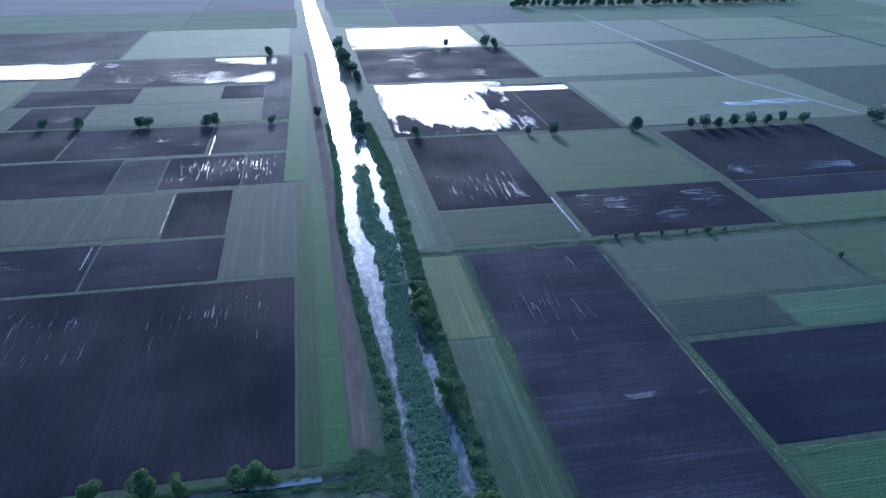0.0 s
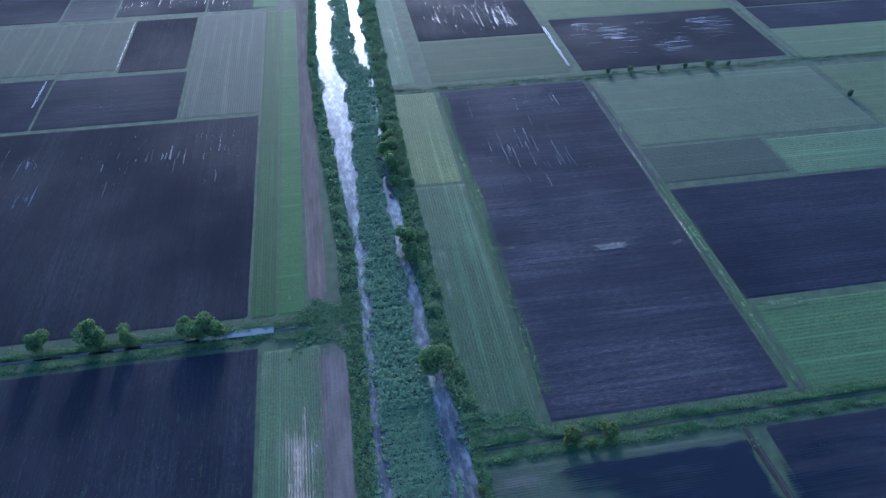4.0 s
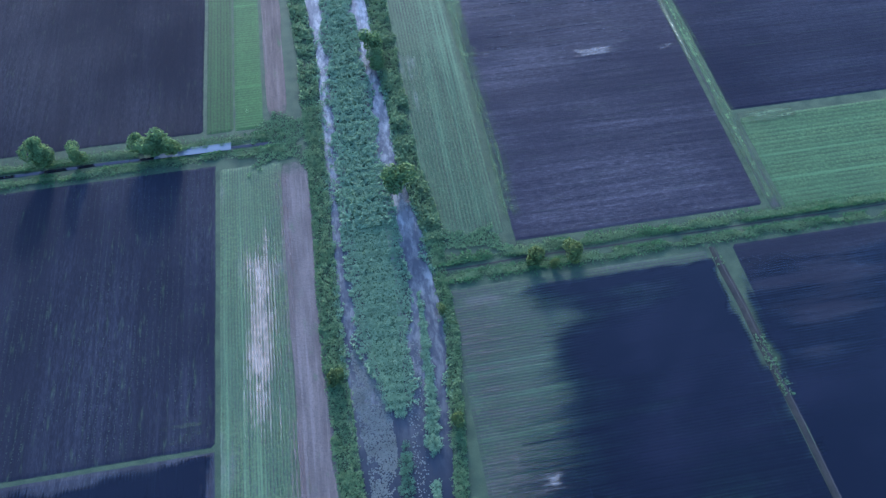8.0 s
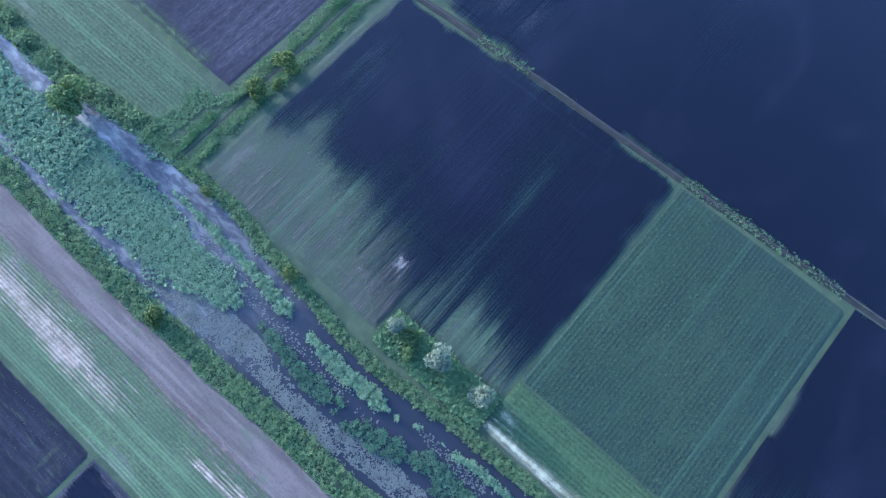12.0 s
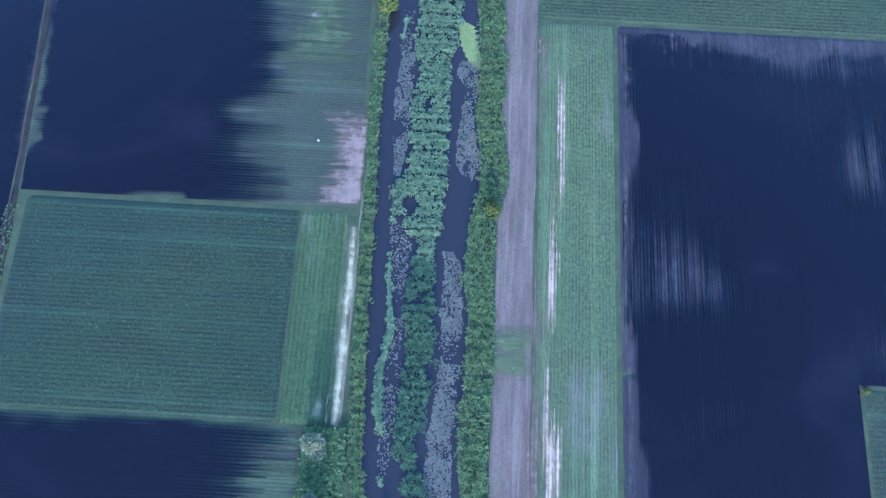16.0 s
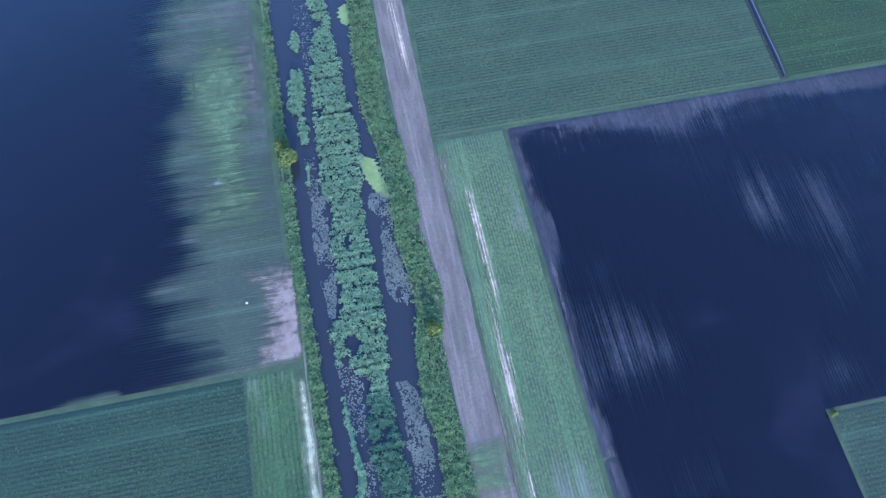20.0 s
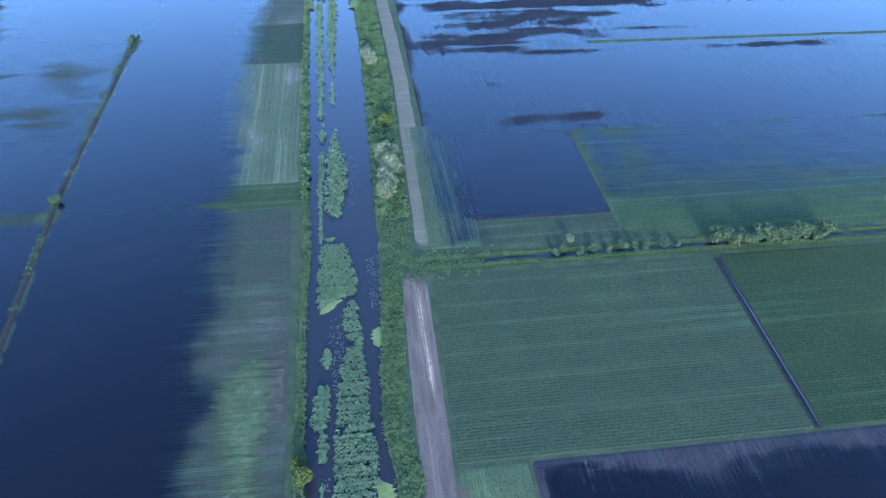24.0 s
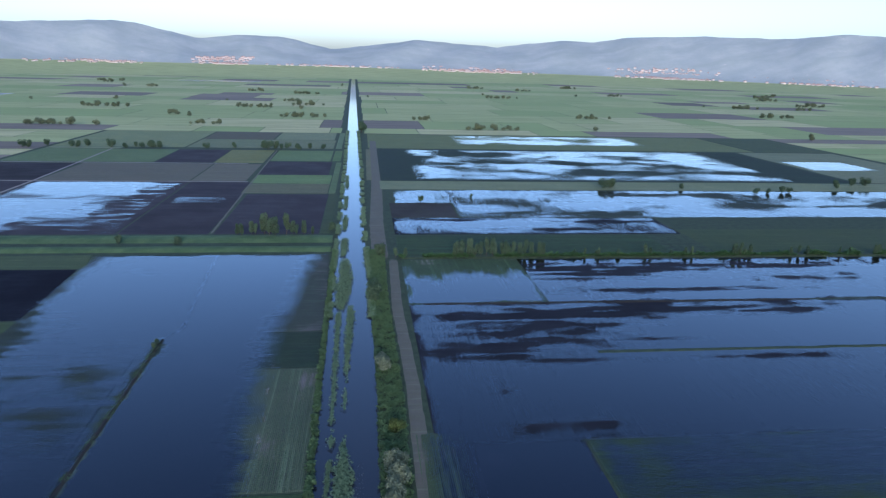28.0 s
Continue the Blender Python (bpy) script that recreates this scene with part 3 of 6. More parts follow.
field(0.5, 200, 144.5, 247, "soil_wet", "flooded black peat field")
field(0.5, 56, 248.5, 311, "crop_y", "green rows standing in flood water")
field(56.5, 250, 248.5, 311, "soil_wet", "flooded black peat field")
# beside the canal, west bank
field(-72, -29.4, -65.5, -30.6, "thin_x", "flooded field with a pale dry edge")
field(-72, -33.8, -30.6, -12, "thin_x", "flooded field with a pale dry edge")
field(-74.5, -37.2, -11.6, 16.6, "crop_wet", "dense bluish green row crop on wet soil")
field(-37, -30.4, -11.6, 16.6, "crop_y", "bright green end of a row crop beside chalky grit")
field(-78, -29.6, 17.2, 117, "thin_x", "flooded field with a pale dry edge", lean=-2.0)
field(-81, -29.6, 117.4, 126.5, "crop_x", "green crop strip running into flood water")
field(-83, -29.8, 127, 191, "thin_y", "flooded field with rows along the canal")
field(-83, -29.8, 191.5, 221, "dark_x", "dark green crop running into flood water")
field(-86, -30.5, 221.5, 322, "thin_x", "flooded field", lean=-3.0)
field(-160, -76.5, -66, 76, "soil_wet", "flooded black peat field")
field(-134, -84.5, 76.5, 322, "dark_x", "flooded green field", lean=-6.0)
field(-230, -138, 300, 322, "meadow", "green meadow", lean=-5.0)
field(-230, -136, 236, 299, "soil_x", SOIL, lean=-5.0)
field(-230, -134, 90, 235, "meadow", "green meadow", lean=-3.0)
# north, beyond the dike; the _n materials have haze in their colour
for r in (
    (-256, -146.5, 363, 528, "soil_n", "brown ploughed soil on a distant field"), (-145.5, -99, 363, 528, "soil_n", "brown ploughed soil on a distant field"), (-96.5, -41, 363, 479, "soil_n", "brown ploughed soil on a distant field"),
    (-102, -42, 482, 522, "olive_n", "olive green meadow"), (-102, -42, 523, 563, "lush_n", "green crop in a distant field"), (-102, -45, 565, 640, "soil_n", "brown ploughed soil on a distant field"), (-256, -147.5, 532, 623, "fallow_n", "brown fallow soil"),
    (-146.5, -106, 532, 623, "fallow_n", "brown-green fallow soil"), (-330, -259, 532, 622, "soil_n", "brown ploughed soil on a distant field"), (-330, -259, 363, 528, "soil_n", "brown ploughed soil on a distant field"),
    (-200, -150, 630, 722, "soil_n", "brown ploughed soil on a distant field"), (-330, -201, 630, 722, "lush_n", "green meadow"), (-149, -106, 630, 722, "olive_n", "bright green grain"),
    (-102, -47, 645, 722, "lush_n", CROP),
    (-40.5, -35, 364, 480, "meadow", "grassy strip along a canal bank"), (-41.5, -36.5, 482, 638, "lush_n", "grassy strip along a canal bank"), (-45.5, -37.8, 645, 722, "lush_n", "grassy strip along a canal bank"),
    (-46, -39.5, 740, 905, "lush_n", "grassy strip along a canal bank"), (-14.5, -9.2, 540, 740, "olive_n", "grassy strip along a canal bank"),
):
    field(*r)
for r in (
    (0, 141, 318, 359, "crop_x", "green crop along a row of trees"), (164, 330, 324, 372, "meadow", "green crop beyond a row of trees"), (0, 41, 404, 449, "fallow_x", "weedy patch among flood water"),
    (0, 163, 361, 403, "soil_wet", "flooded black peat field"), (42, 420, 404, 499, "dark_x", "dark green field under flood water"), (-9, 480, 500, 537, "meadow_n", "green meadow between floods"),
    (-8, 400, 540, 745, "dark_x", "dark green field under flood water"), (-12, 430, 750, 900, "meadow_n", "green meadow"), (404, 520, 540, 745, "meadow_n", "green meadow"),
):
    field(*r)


# ---- flood water: sheets over the fields, shallow towards their edges ----
def flood(x0, x1, y0, y1, along, soft=5.0, level=0.75, amp=0.35, z=0.1, step=2.5, west=None, east=None, lean=0.0, shoals=(), cover=None, comb=None):
    """west, east: lines (y, x) that replace the straight sides. soft: metres over which a side grows shallow, or four such (west, east, south, north)."""
    z += 0.003 * (next(laid) % 9)
    so = soft if isinstance(soft, tuple) else (soft,) * 4
    nx, ny = max(4, int((x1 - x0) / step)), max(4, int((y1 - y0) / step))
    vs, fs, depth = [], [], []
    for j in range(ny + 1):
        y = y0 + (y1 - y0) * j / ny
        a = wave(y, west) if west else x0 + lean * j / ny
        b = wave(y, east) if east else x1 + lean * j / ny
        for i in range(nx + 1):
            x = a + (b - a) * i / nx
            wob = 3.0 * noise.noise((x * 0.05, y * 0.07, 4)) + 1.2 * noise.noise((x * 0.2, y * 0.3, 7))
            wob *= min(1.0, (x1 - x0) / 14, (y1 - y0) / 14)
            d = min([1.0] + [(c + wob) / k for c, k in zip((x - a, b - x, y - y0, y1 - y), so) if k > 0])
            n = noise.fractal((x * 0.018, y * 0.025, 2), 1.0, 2.0, 4)
            v = max(0.0, min(1.0, d)) * (level + amp * n)
            if shoals:
                warp_x, warp_y = 0.7 * noise.noise((x * 0.08, y * 0.08, 60)), 0.7 * noise.noise((x * 0.08, y * 0.08, 70))
                fine = noise.fractal((x * (0.3 if along == "y" else 0.035), y * (0.035 if along == "y" else 0.3), 80), 1.0, 2.0, 3)
            for sx, sy, rx, ry, k in shoals:
                q = ((x + rx * warp_x - sx) / rx) ** 2 + ((y + ry * warp_y - sy) / ry) ** 2
                if q < 5:
                    v -= (1.55 if y0 < 140 else 1.85) * k * math.exp(-0.9 * q) * (0.5 if along == "y" and y0 > -250 else max(0.0, 0.65 + 0.9 * fine))
            depth.append(v)
            vs.append((x, y, z))
    for j in range(ny):
        for i in range(nx):
            k = j * (nx + 1) + i
            q = (k, k + 1, k + nx + 2, k + nx + 1)
            if max(depth[c] for c in q) > 0.03:
                fs.append(q)
    me = mesh_of("flood_water", vs, fs, M[cover[0] if cover else "flood_" + (comb or along)])
    at = me.attributes.new("depth", "FLOAT", "POINT")
    at.data.foreach_set("value", depth)
    if cover:
        return setting(cover[1], me, cover[2], cover[3])
    return setting("flood_water", me, "shallow flood water standing on a field", "water")


FOAM = ((-44.6, 194, 0.9, 3.5), (-44.2, 176, 0.9, 4), (-42.9, 160, 0.9, 4), (-42.4, 149, 0.9, 2.4), (-43.6, 101, 0.8, 2.6), (-44.8, 74, 0.7, 2.0), (-38.5, -34.2, 1.6, 1.3), (-41.6, 81.3, 3.0, 0.9), (-38.6, 47.1, 1.5, 1.2))
DITCH_W = [(-66, -72.3), (-40, -73.8), (16, -75.5), (77, -79), (124, -82), (216, -82.6), (226, -83.4), (303, -89), (325, -90.6)]
SHORE_W = [(17, -39), (24, -42), (31, -41), (36, -39), (45, -40), (56, -42.5), (77, -42.5), (90, -43), (110, -42), (123, -43.5), (128, -42), (150, -44), (175, -45), (191, -44), (222, -45), (240, -43), (280, -41), (322, -36)]
flood(-72, -38, -64, -12, "x", (0.8, 20, 1.5, 2), 0.8, 0.4, west=DITCH_W, east=[(-66, -31), (-50, -33), (-36, -33), (-30, -29.6), (-12, -29.5)], step=1.0, shoals=((-55, -59, 12, 4, 0.45), (-55, -43, 7, 3, 0.12), (-59, -28, 9, 3, 0.1), (-37, -54, 6, 10, 0.5), (-35, -61, 6, 5, 0.6), (-36, -21, 3, 3, 0.3)))
flood(-80, -40, 17.3, 322, "x", (0.8, 14, 0.4, 3), 1.15, 0.25, west=[(y, x if y < 220 else x - 5) for y, x in DITCH_W], east=[(y, x + 1.2) for y, x in SHORE_W], step=1.5, shoals=((-50, 31, 9, 2, 0.3), (-52, 25, 12, 2, 0.32), (-54, 19.5, 12, 1.4, 0.36), (-62, 28, 8, 1.4, 0.26), (-40, 40, 5, 5, 0.3), (-60, 119, 25, 1.6, 0.7), (-84, 205, 6, 4, 0.4)))
flood(-160, -77, -64, 118, "x", (4, 1, 3, 3), 0.98, 0.2, east=[(y, x - 0.9) for y, x in DITCH_W], step=2.0, shoals=((-98, -21, 10, 7, 0.2), (-86, -54, 14, 9, 0.75), (-95, -62, 25, 5, 0.6)))
flood(-136, -85, 119, 320, "x", (10, 1.5, 3, 3), 1.0, 0.3, east=[(y, x - 0.9 if y < 220 else x + 5) for y, x in DITCH_W], lean=-5, shoals=((-106, 185, 26, 15, 0.65), (-110, 160, 22, 14, 0.5), (-130, 215, 12, 30, 0.6), (-95, 158, 14, 5, 0.4)))
SHOALS = ((40.5, 28, 4.5, 8, 0.95), (50, 24, 4, 8, 0.95), (13.5, 10, 5.5, 6, 0.9), (41, 3, 5, 5, 0.84), (26, 45, 12, 2.5, 0.5), (51, 44, 9, 2.5, 0.5), (8, 30, 1.4, 20, 0.56), (8, -18, 1.6, 16, 0.56), (36, 43, 9, 2.5, 0.56), (17, -8, 4, 6, 0.56), (60, 30, 5, 8, 0.56), (46, 13, 4, 5, 0.56), (14, 22, 3, 5, 0.34), (34, 36, 3, 5, 0.39), (24, -25, 6, 7, 0.34))
flood(6.6, 36.5, -45.6, -2.7, "y", (1.2, 0, 1.0, 0), 0.96, 0.2, step=1.0, shoals=SHOALS)
flood(6.6, 112, -2.7, 47, "y", (1.2, 2, 0, 2.5), 0.96, 0.2, step=1.0, shoals=SHOALS)
flood(4.5, 38.2, 108.5, 145, "y", (2, 1.2, 1.2, 0), 1.5, 0.1)
flood(39, 140, 104, 150, "x", (3, 3, 24, 3), 0.55, 0.2, shoals=((50, 135, 4, 9, 0.3), (98, 146, 12, 2.5, 0.9), (125, 146, 12, 2.5, 0.9), (73, 147, 10, 1.5, 0.7)))
flood(-2.5, 10, 99.5, 150, "y", (5, 3, 2, 2), 0.5, 0.25, z=0.1)
flood(0.5, 200, 143.5, 247, "x", (3, 3, 2, 3), 0.9, 0.25, step=2.0, shoals=((24, 172, 4, 9, 0.3), (22, 198, 22, 5, 1.0), (40, 206, 26, 5, 0.9), (33, 217, 24, 4, 0.9), (28, 232, 22, 7, 1.0), (62, 234, 22, 6, 1.0), (100, 238, 34, 6, 1.0), (140, 238, 26, 6, 0.9), (47, 192, 16, 2, 0.8), (120, 192, 22, 2.5, 0.8), (30, 150, 9, 2.5, 0.9), (60, 222, 20, 4, 0.7), (75, 210, 24, 3, 0.6), (45, 152, 5, 3, 0.8)), comb="y")
flood(0.5, 56.5, 248.5, 311, "y", (3, 4, 1.5, 34), 0.95, 0.35, step=1.5, shoals=((30, 300, 26, 14, 0.8), (12, 285, 6, 16, 0.6), (44, 280, 5, 14, 0.5)))
flood(56.5, 250, 248.5, 311, "x", (0, 3, 1.5, 3), 0.95, 0.22, step=2.0, shoals=((66, 296, 16, 9, 1.0), (80, 280, 24, 6, 0.8), (104, 292, 30, 8, 0.9), (150, 298, 40, 7, 0.9), (180, 278, 30, 6, 0.8), (215, 300, 30, 6, 0.7), (100, 262, 34, 4, 0.8), (150, 262, 30, 3, 0.6)), comb="y")
flood(-254, -148, 365, 526, "x", (3, 4, 3, 3), 0.8, 0.5, shoals=((-158, 420, 24, 40, 1.0), (-150, 480, 16, 60, 0.9), (-200, 385, 12, 14, 0.6), (-178, 368, 30, 7, 0.9), (-215, 465, 30, 10, 0.5)))
flood(-140, -108, 448, 468, "x", 5, 0.3, 0.6)
flood(0.5, 163, 362, 403, "x", (3, 4, 4, 3), 0.6, 0.8, comb="y", shoals=((30, 396, 30, 3, 0.8), (95, 372, 30, 4, 0.8), (130, 392, 30, 3, 0.8)))
flood(42, 400, 404, 498, "x", (2, 6, 3, 3), 0.52, 0.85, step=4, shoals=((120, 415, 60, 7, 0.5), (210, 480, 50, 7, 0.8), (300, 440, 60, 6, 0.7), (150, 455, 40, 4, 0.5)), comb="y")
flood(4, 44, 449, 496, "y", 3, 0.6, 0.4)
flood(26, 350, 545, 740, "x", 10, 0.36, 0.9, step=4, shoals=((150, 640, 120, 12, 0.5), (250, 590, 90, 10, 0.6), (90, 700, 60, 20, 0.5)))
flood(92, 320, 795, 890, "x", 8, 0.3, 0.8, step=4)
flood(410, 480, 610, 672, "x", 8, 0.8, 0.4, step=4)
flood(-110, -36, -401, -306, "y", (26, 4, 5, 5), 0.95, 0.6, step=1.5, shoals=((-48, -316, 12, 12, 1.3), (-66, -312, 20, 6, 1.1), (-95, -345, 14, 26, 0.9), (-44, -335, 6, 16, 0.7), (-70, -372, 14, 8, 0.5)))
flood(-146, -100, -388, -376, "x", 3, 0.8, 0.3)
flood(-125, -31, -588, -505, "x", (3, 10, 3, 12), 0.52, 0.7)
flood(132, 238, -488, -445, "x", 5, 0.45, 0.7)
flood(20, 60, -488, -420, "x", 4, 0.08, 0.5)
# furrows and wheel ruts that hold water on the southern fields
for x0, x1, y0, y1, along, lv in ((-152, -88, -230, -196, "x", 0.36), (-225, -163, -250, -232, "x", 0.5), (-222, -212, -250, -234, "y", 0.6), (-270, -212, -342, -326, "x", 0.65), (-80, -42, -262, -222, "y", 0.38), (-82, -43, -184, -135, "y", 0.38), (-80, -44, -135, -108, "x", 0.4), (9, 86, -180, -145, "y", 0.36), (14, 46, -168, -160, "y", 0.52), (32, 66, -206, -186, "y", 0.28), (70, 110, -210, -186, "x", 0.26), (12, 60, -292, -258, "y", 0.3), (47, 104, -335, -298, "x", 0.22), (27, 130, -488, -419, "x", 0.3), (-110, -50, -498, -410, "x", 0.34), (110, 138, -376, -346, "x", 0.35)):
    flood(x0, x1, y0, y1, along, 5, lv, 0.35, step=2.0, cover=("puddle_" + along, "flood_water", "thin puddles standing in the furrows", "water"))
for x0, y0, x1, y1, w in ((-84.3, -226, -83.7, -196, 0.3), (51.4, -252, 51.7, -217, 0.12), (43.7, -322, 44, -294, 0.12), (70.3, -212, 70.7, -196, 0.12)):
    flood(min(x0, x1) - w, max(x0, x1) + w, y0, y1, "y", w, 0.6, 0.6, step=0.6, z=0.1)
flood(3.5, 17, -101.9, -100.2, "x", 0.7, 1.2, 0.2, step=0.5, z=0.16, cover=("silty", "ditch_water", "pale silty water in a cross ditch", "water"))

for x0, x1, y0, y1, along in ((-85.9, -84.7, -182, -108, "y"), (-47.6, -44.2, -117.2, -114.8, "x"), (-72, -62.5, -115, -112, "x"), (-84, -80, -113.4, -111.6, "x")):
    flood(x0, x1, y0, y1, along, 0.6 if along == "y" else (2.6, 2.6, 1.2, 1.2), 0.5, 0.5, z=0.17, step=0.3, cover=("chalk" if along == "y" else "chalk_x", "bare_patch", "pale wet silt on ploughed soil", "soil"))

for x, y, rx, ry in FOAM:
    flood(x - rx, x + rx, y - ry, y + ry, "x", (rx, rx, ry, ry), 0.42, 0.4, z=0.18, step=0.3, cover=("chalk_x", "foam_patch", "pale scum drifted to the edge of a flood", "foam"))

# pale bare streaks, sandy and chalky patches, thin weeds
for x, w, y0, y1, lv in ((-1.9, 0.7, 16, 42, 1.15), (-1.7, 1.1, 24, 31, 1.1), (-3.0, 0.7, 0, 24, 1.15), (-2.8, 1.1, 8, 16, 1.15), (-3.4, 0.5, -18, 2, 0.9), (-2.9, 0.7, -36, -6, 0.95), (-1.9, 0.6, -40, -6, 0.8), (-0.6, 2.6, -80, -46, 0.95), (0.6, 1.4, -74, -44, 0.75), (-1.8, 1.2, -86, -44, 0.6), (-6.9, 0.8, 60, 91, 1.1), (-7.4, 0.8, 70, 88, 1.0)):
    w *= 1.4
    flood(x - w, x + w, y0, y1, "y", (w, w, 7, 7), 0.9 * lv, 0.4, z=0.16, step=0.5, cover=("bare_y", "bare_patch", "pale bare streak of trampled soil", "soil"))
flood(-36, -29, 17.4, 33, "x", (2.5, 0.8, 1.2, 6), 1.1, 0.4, z=0.15, step=0.6, cover=("sandy", "bare_patch", "bare pinkish sandy soil beside flood water", "soil"), shoals=((-34.5, 24, 2, 3.5, 1.0),))
flood(-31.2, -28.7, -12.4, 15.6, "y", (1.3, 0.9, 2, 2), 0.62, 0.5, z=0.16, step=0.5, cover=("chalk", "chalk_strip", "pale chalky grit along the field edge", "grit"))
flood(-35, -30, -12, -7, "y", (2.5, 2, 2, 2.5), 0.5, 0.5, z=0.15, step=0.5, cover=("chalk", "chalk_strip", "pale chalky grit along the field edge", "grit"))
flood(-43, -29.2, -65, -31, "x", (9, 0.5, 2, 2), 0.25, 0.4, z=0.145, step=1.2, cover=("bare_x", "bare_patch", "pale sandy margin of a flooded field", "soil"))
flood(-37, -29.8, 56, 116, "x", (4, 0.4, 6, 3), 0.42, 0.4, z=0.145, step=1.5, cover=("bare_x", "bare_patch", "pale sandy margin of a flooded field", "soil"))
flood(-43, -31.5, 32, 94, "x", (5, 4, 14, 14), 0.5, 0.5, z=0.15, step=1.5, cover=("herb_x", "weed_patch", "thin yellow-green weeds at the flood's edge", "weeds"))
flood(7, 16, -52, -46.6, "x", (1, 6, 1.5, 2), 0.4, 0.45, z=0.145, step=1.2, cover=("herb_x", "weed_patch", "thin green weeds along a field edge", "weeds"))
flood(-44.5, -40.5, -186, -76, "y", (1.5, 0.6, 4, 4), 0.6, 0.4, z=0.145, step=1.2, cover=("herb_y", "weed_patch", "green field margin", "weeds"))
flood(-89, -84.5, -140, -72, "y", (2, 2, 8, 2), 0.8, 0.4, z=0.16, step=1.0, cover=("herb_y", "weed_patch", "green weeds along a field path", "weeds"))
flood(-100, -88, -93.5, -90, "x", (1, 4, 1, 1), 0.7, 0.4, z=0.16, step=1.0, cover=("herb_x", "weed_patch", "green weeds along a field edge", "weeds"))
flood(6.2, 8.4, -45, 47.5, "y", (0.5, 1.2, 2, 2), 0.4, 0.3, z=0.15, step=0.8, cover=("rut_y", "bare_patch", "bare grey margin of a flooded field", "soil"))
flood(10, 75, 40.5, 48, "y", (4, 6, 5, 0.8), 0.25, 0.5, z=0.15, step=1.0, cover=("rut_y", "bare_patch", "bare grey margin of a flooded field", "soil"))
flood(-6.4, -2.2, -95, 47, "y", (1.2, 3.2, 3, 3), 0.62, 0.4, z=0.155, step=0.8, cover=("dust_y", "bare_patch", "trodden dusty margin between track and crop", "soil"))
flood(-11, -5, -5, 3, "x", (1, 1, 2, 2), 0.6, 0.4, z=0.17, step=0.6, cover=("herb_x", "weed_patch", "weeds growing across the track", "weeds"))


# ---- low plants: joined tufts ----
def tufts(name, pts, size, mat, label, category, leaves=5, tall=1.0, kind="stuff", flat=0.5, heap=0.5):
    """Leafy tufts at (x, y, z, scale) points, each of a few bent leaves, as one mesh."""
    p = np.array(pts, dtype=float)
    rng = np.random.default_rng(len(p))
    n = len(p)
    vs, k = [], 0
    for _ in range(leaves):
        ang = rng.uniform(0, 2 * np.pi, n)
        dx, dy = np.cos(ang), np.sin(ang)
        ln = size * p[:, 3] * rng.uniform(0.6, 1.2, n)
        wd = ln * rng.uniform(0.3, 0.55, n)
        up = tall * ln * rng.uniform(0.1, 0.6, n)
        ox, oy = rng.normal(0, size * 0.3, n), rng.normal(0, size * 0.3, n)
        x, y, z = p[:, 0] + ox, p[:, 1] + oy, p[:, 2] + heap * tall * size * p[:, 3] * rng.uniform(0, 2, n)
        tip = rng.uniform(-0.3, 0.4, n) * ln * flat
        q = [
            np.stack([x, y, z], 1), np.stack([x + dx * ln * 0.45 + dy * wd, y + dy * ln * 0.45 - dx * wd, z + up], 1),
            np.stack([x + dx * ln, y + dy * ln, z + up + tip], 1), np.stack([x + dx * ln * 0.45 - dy * wd, y + dy * ln * 0.45 + dx * wd, z + up], 1),
        ]
        vs.append(np.stack(q, 1).reshape(-1, 3))
    v = np.concatenate(vs)
    base = np.arange(len(v) // 4) * 4
    me = mesh_of(name, v.tolist(), np.stack([base, base + 1, base + 2, base + 3], 1).tolist(), M[mat])
    return setting(name, me, label, category, kind)


rnd = random.Random(4)
# reed beds in the canal: lines of (y, west edge, east edge), south to north
SOUTH_BED = [(-272, -19.5, -15.8), (-213, -19.8, -13.6), (-199, -23.4, -16.2), (-170, -22.4, -16.4), (-145, -21, -15.8), (-120, -21.7, -15.3), (-92, -22.5, -14.6), (-80, -23, -14.4), (-70, -23.5, -14.5), (-60, -22.6, -15), (-51.5, -21.6, -16.7), (-48, -21.2, -17.6), (-46.6, -20.2, -19)]
MAIN_BED = [(-42.8, -20, -19.2), (-41, -20.5, -18.5), (-33, -19.9, -17.3), (-25, -19.6, -16.9), (-20, -20.4, -17.4), (-15.7, -22.8, -18.5), (-9.6, -22.3, -18.5), (-5.4, -22.1, -17.7), (-2, -21.6, -17.5), (3, -22.4, -18), (9.7, -22, -18.6), (13.6, -21.9, -18.2), (16, -25, -17.5), (20.9, -25.3, -17.6), (22.9, -23.1, -17.7), (31, -23.3, -17.6), (34, -23.1, -18.2), (39.7, -22.8, -17.6), (44.6, -23.5, -17), (50, -23.1, -16.3), (57.3, -22.9, -17), (65.5, -22.6, -17.4), (70, -21.6, -17.7), (73, -20.7, -17.8), (80, -21.3, -18.2), (84.6, -20.9, -18.4), (85.8, -20.2, -19)]
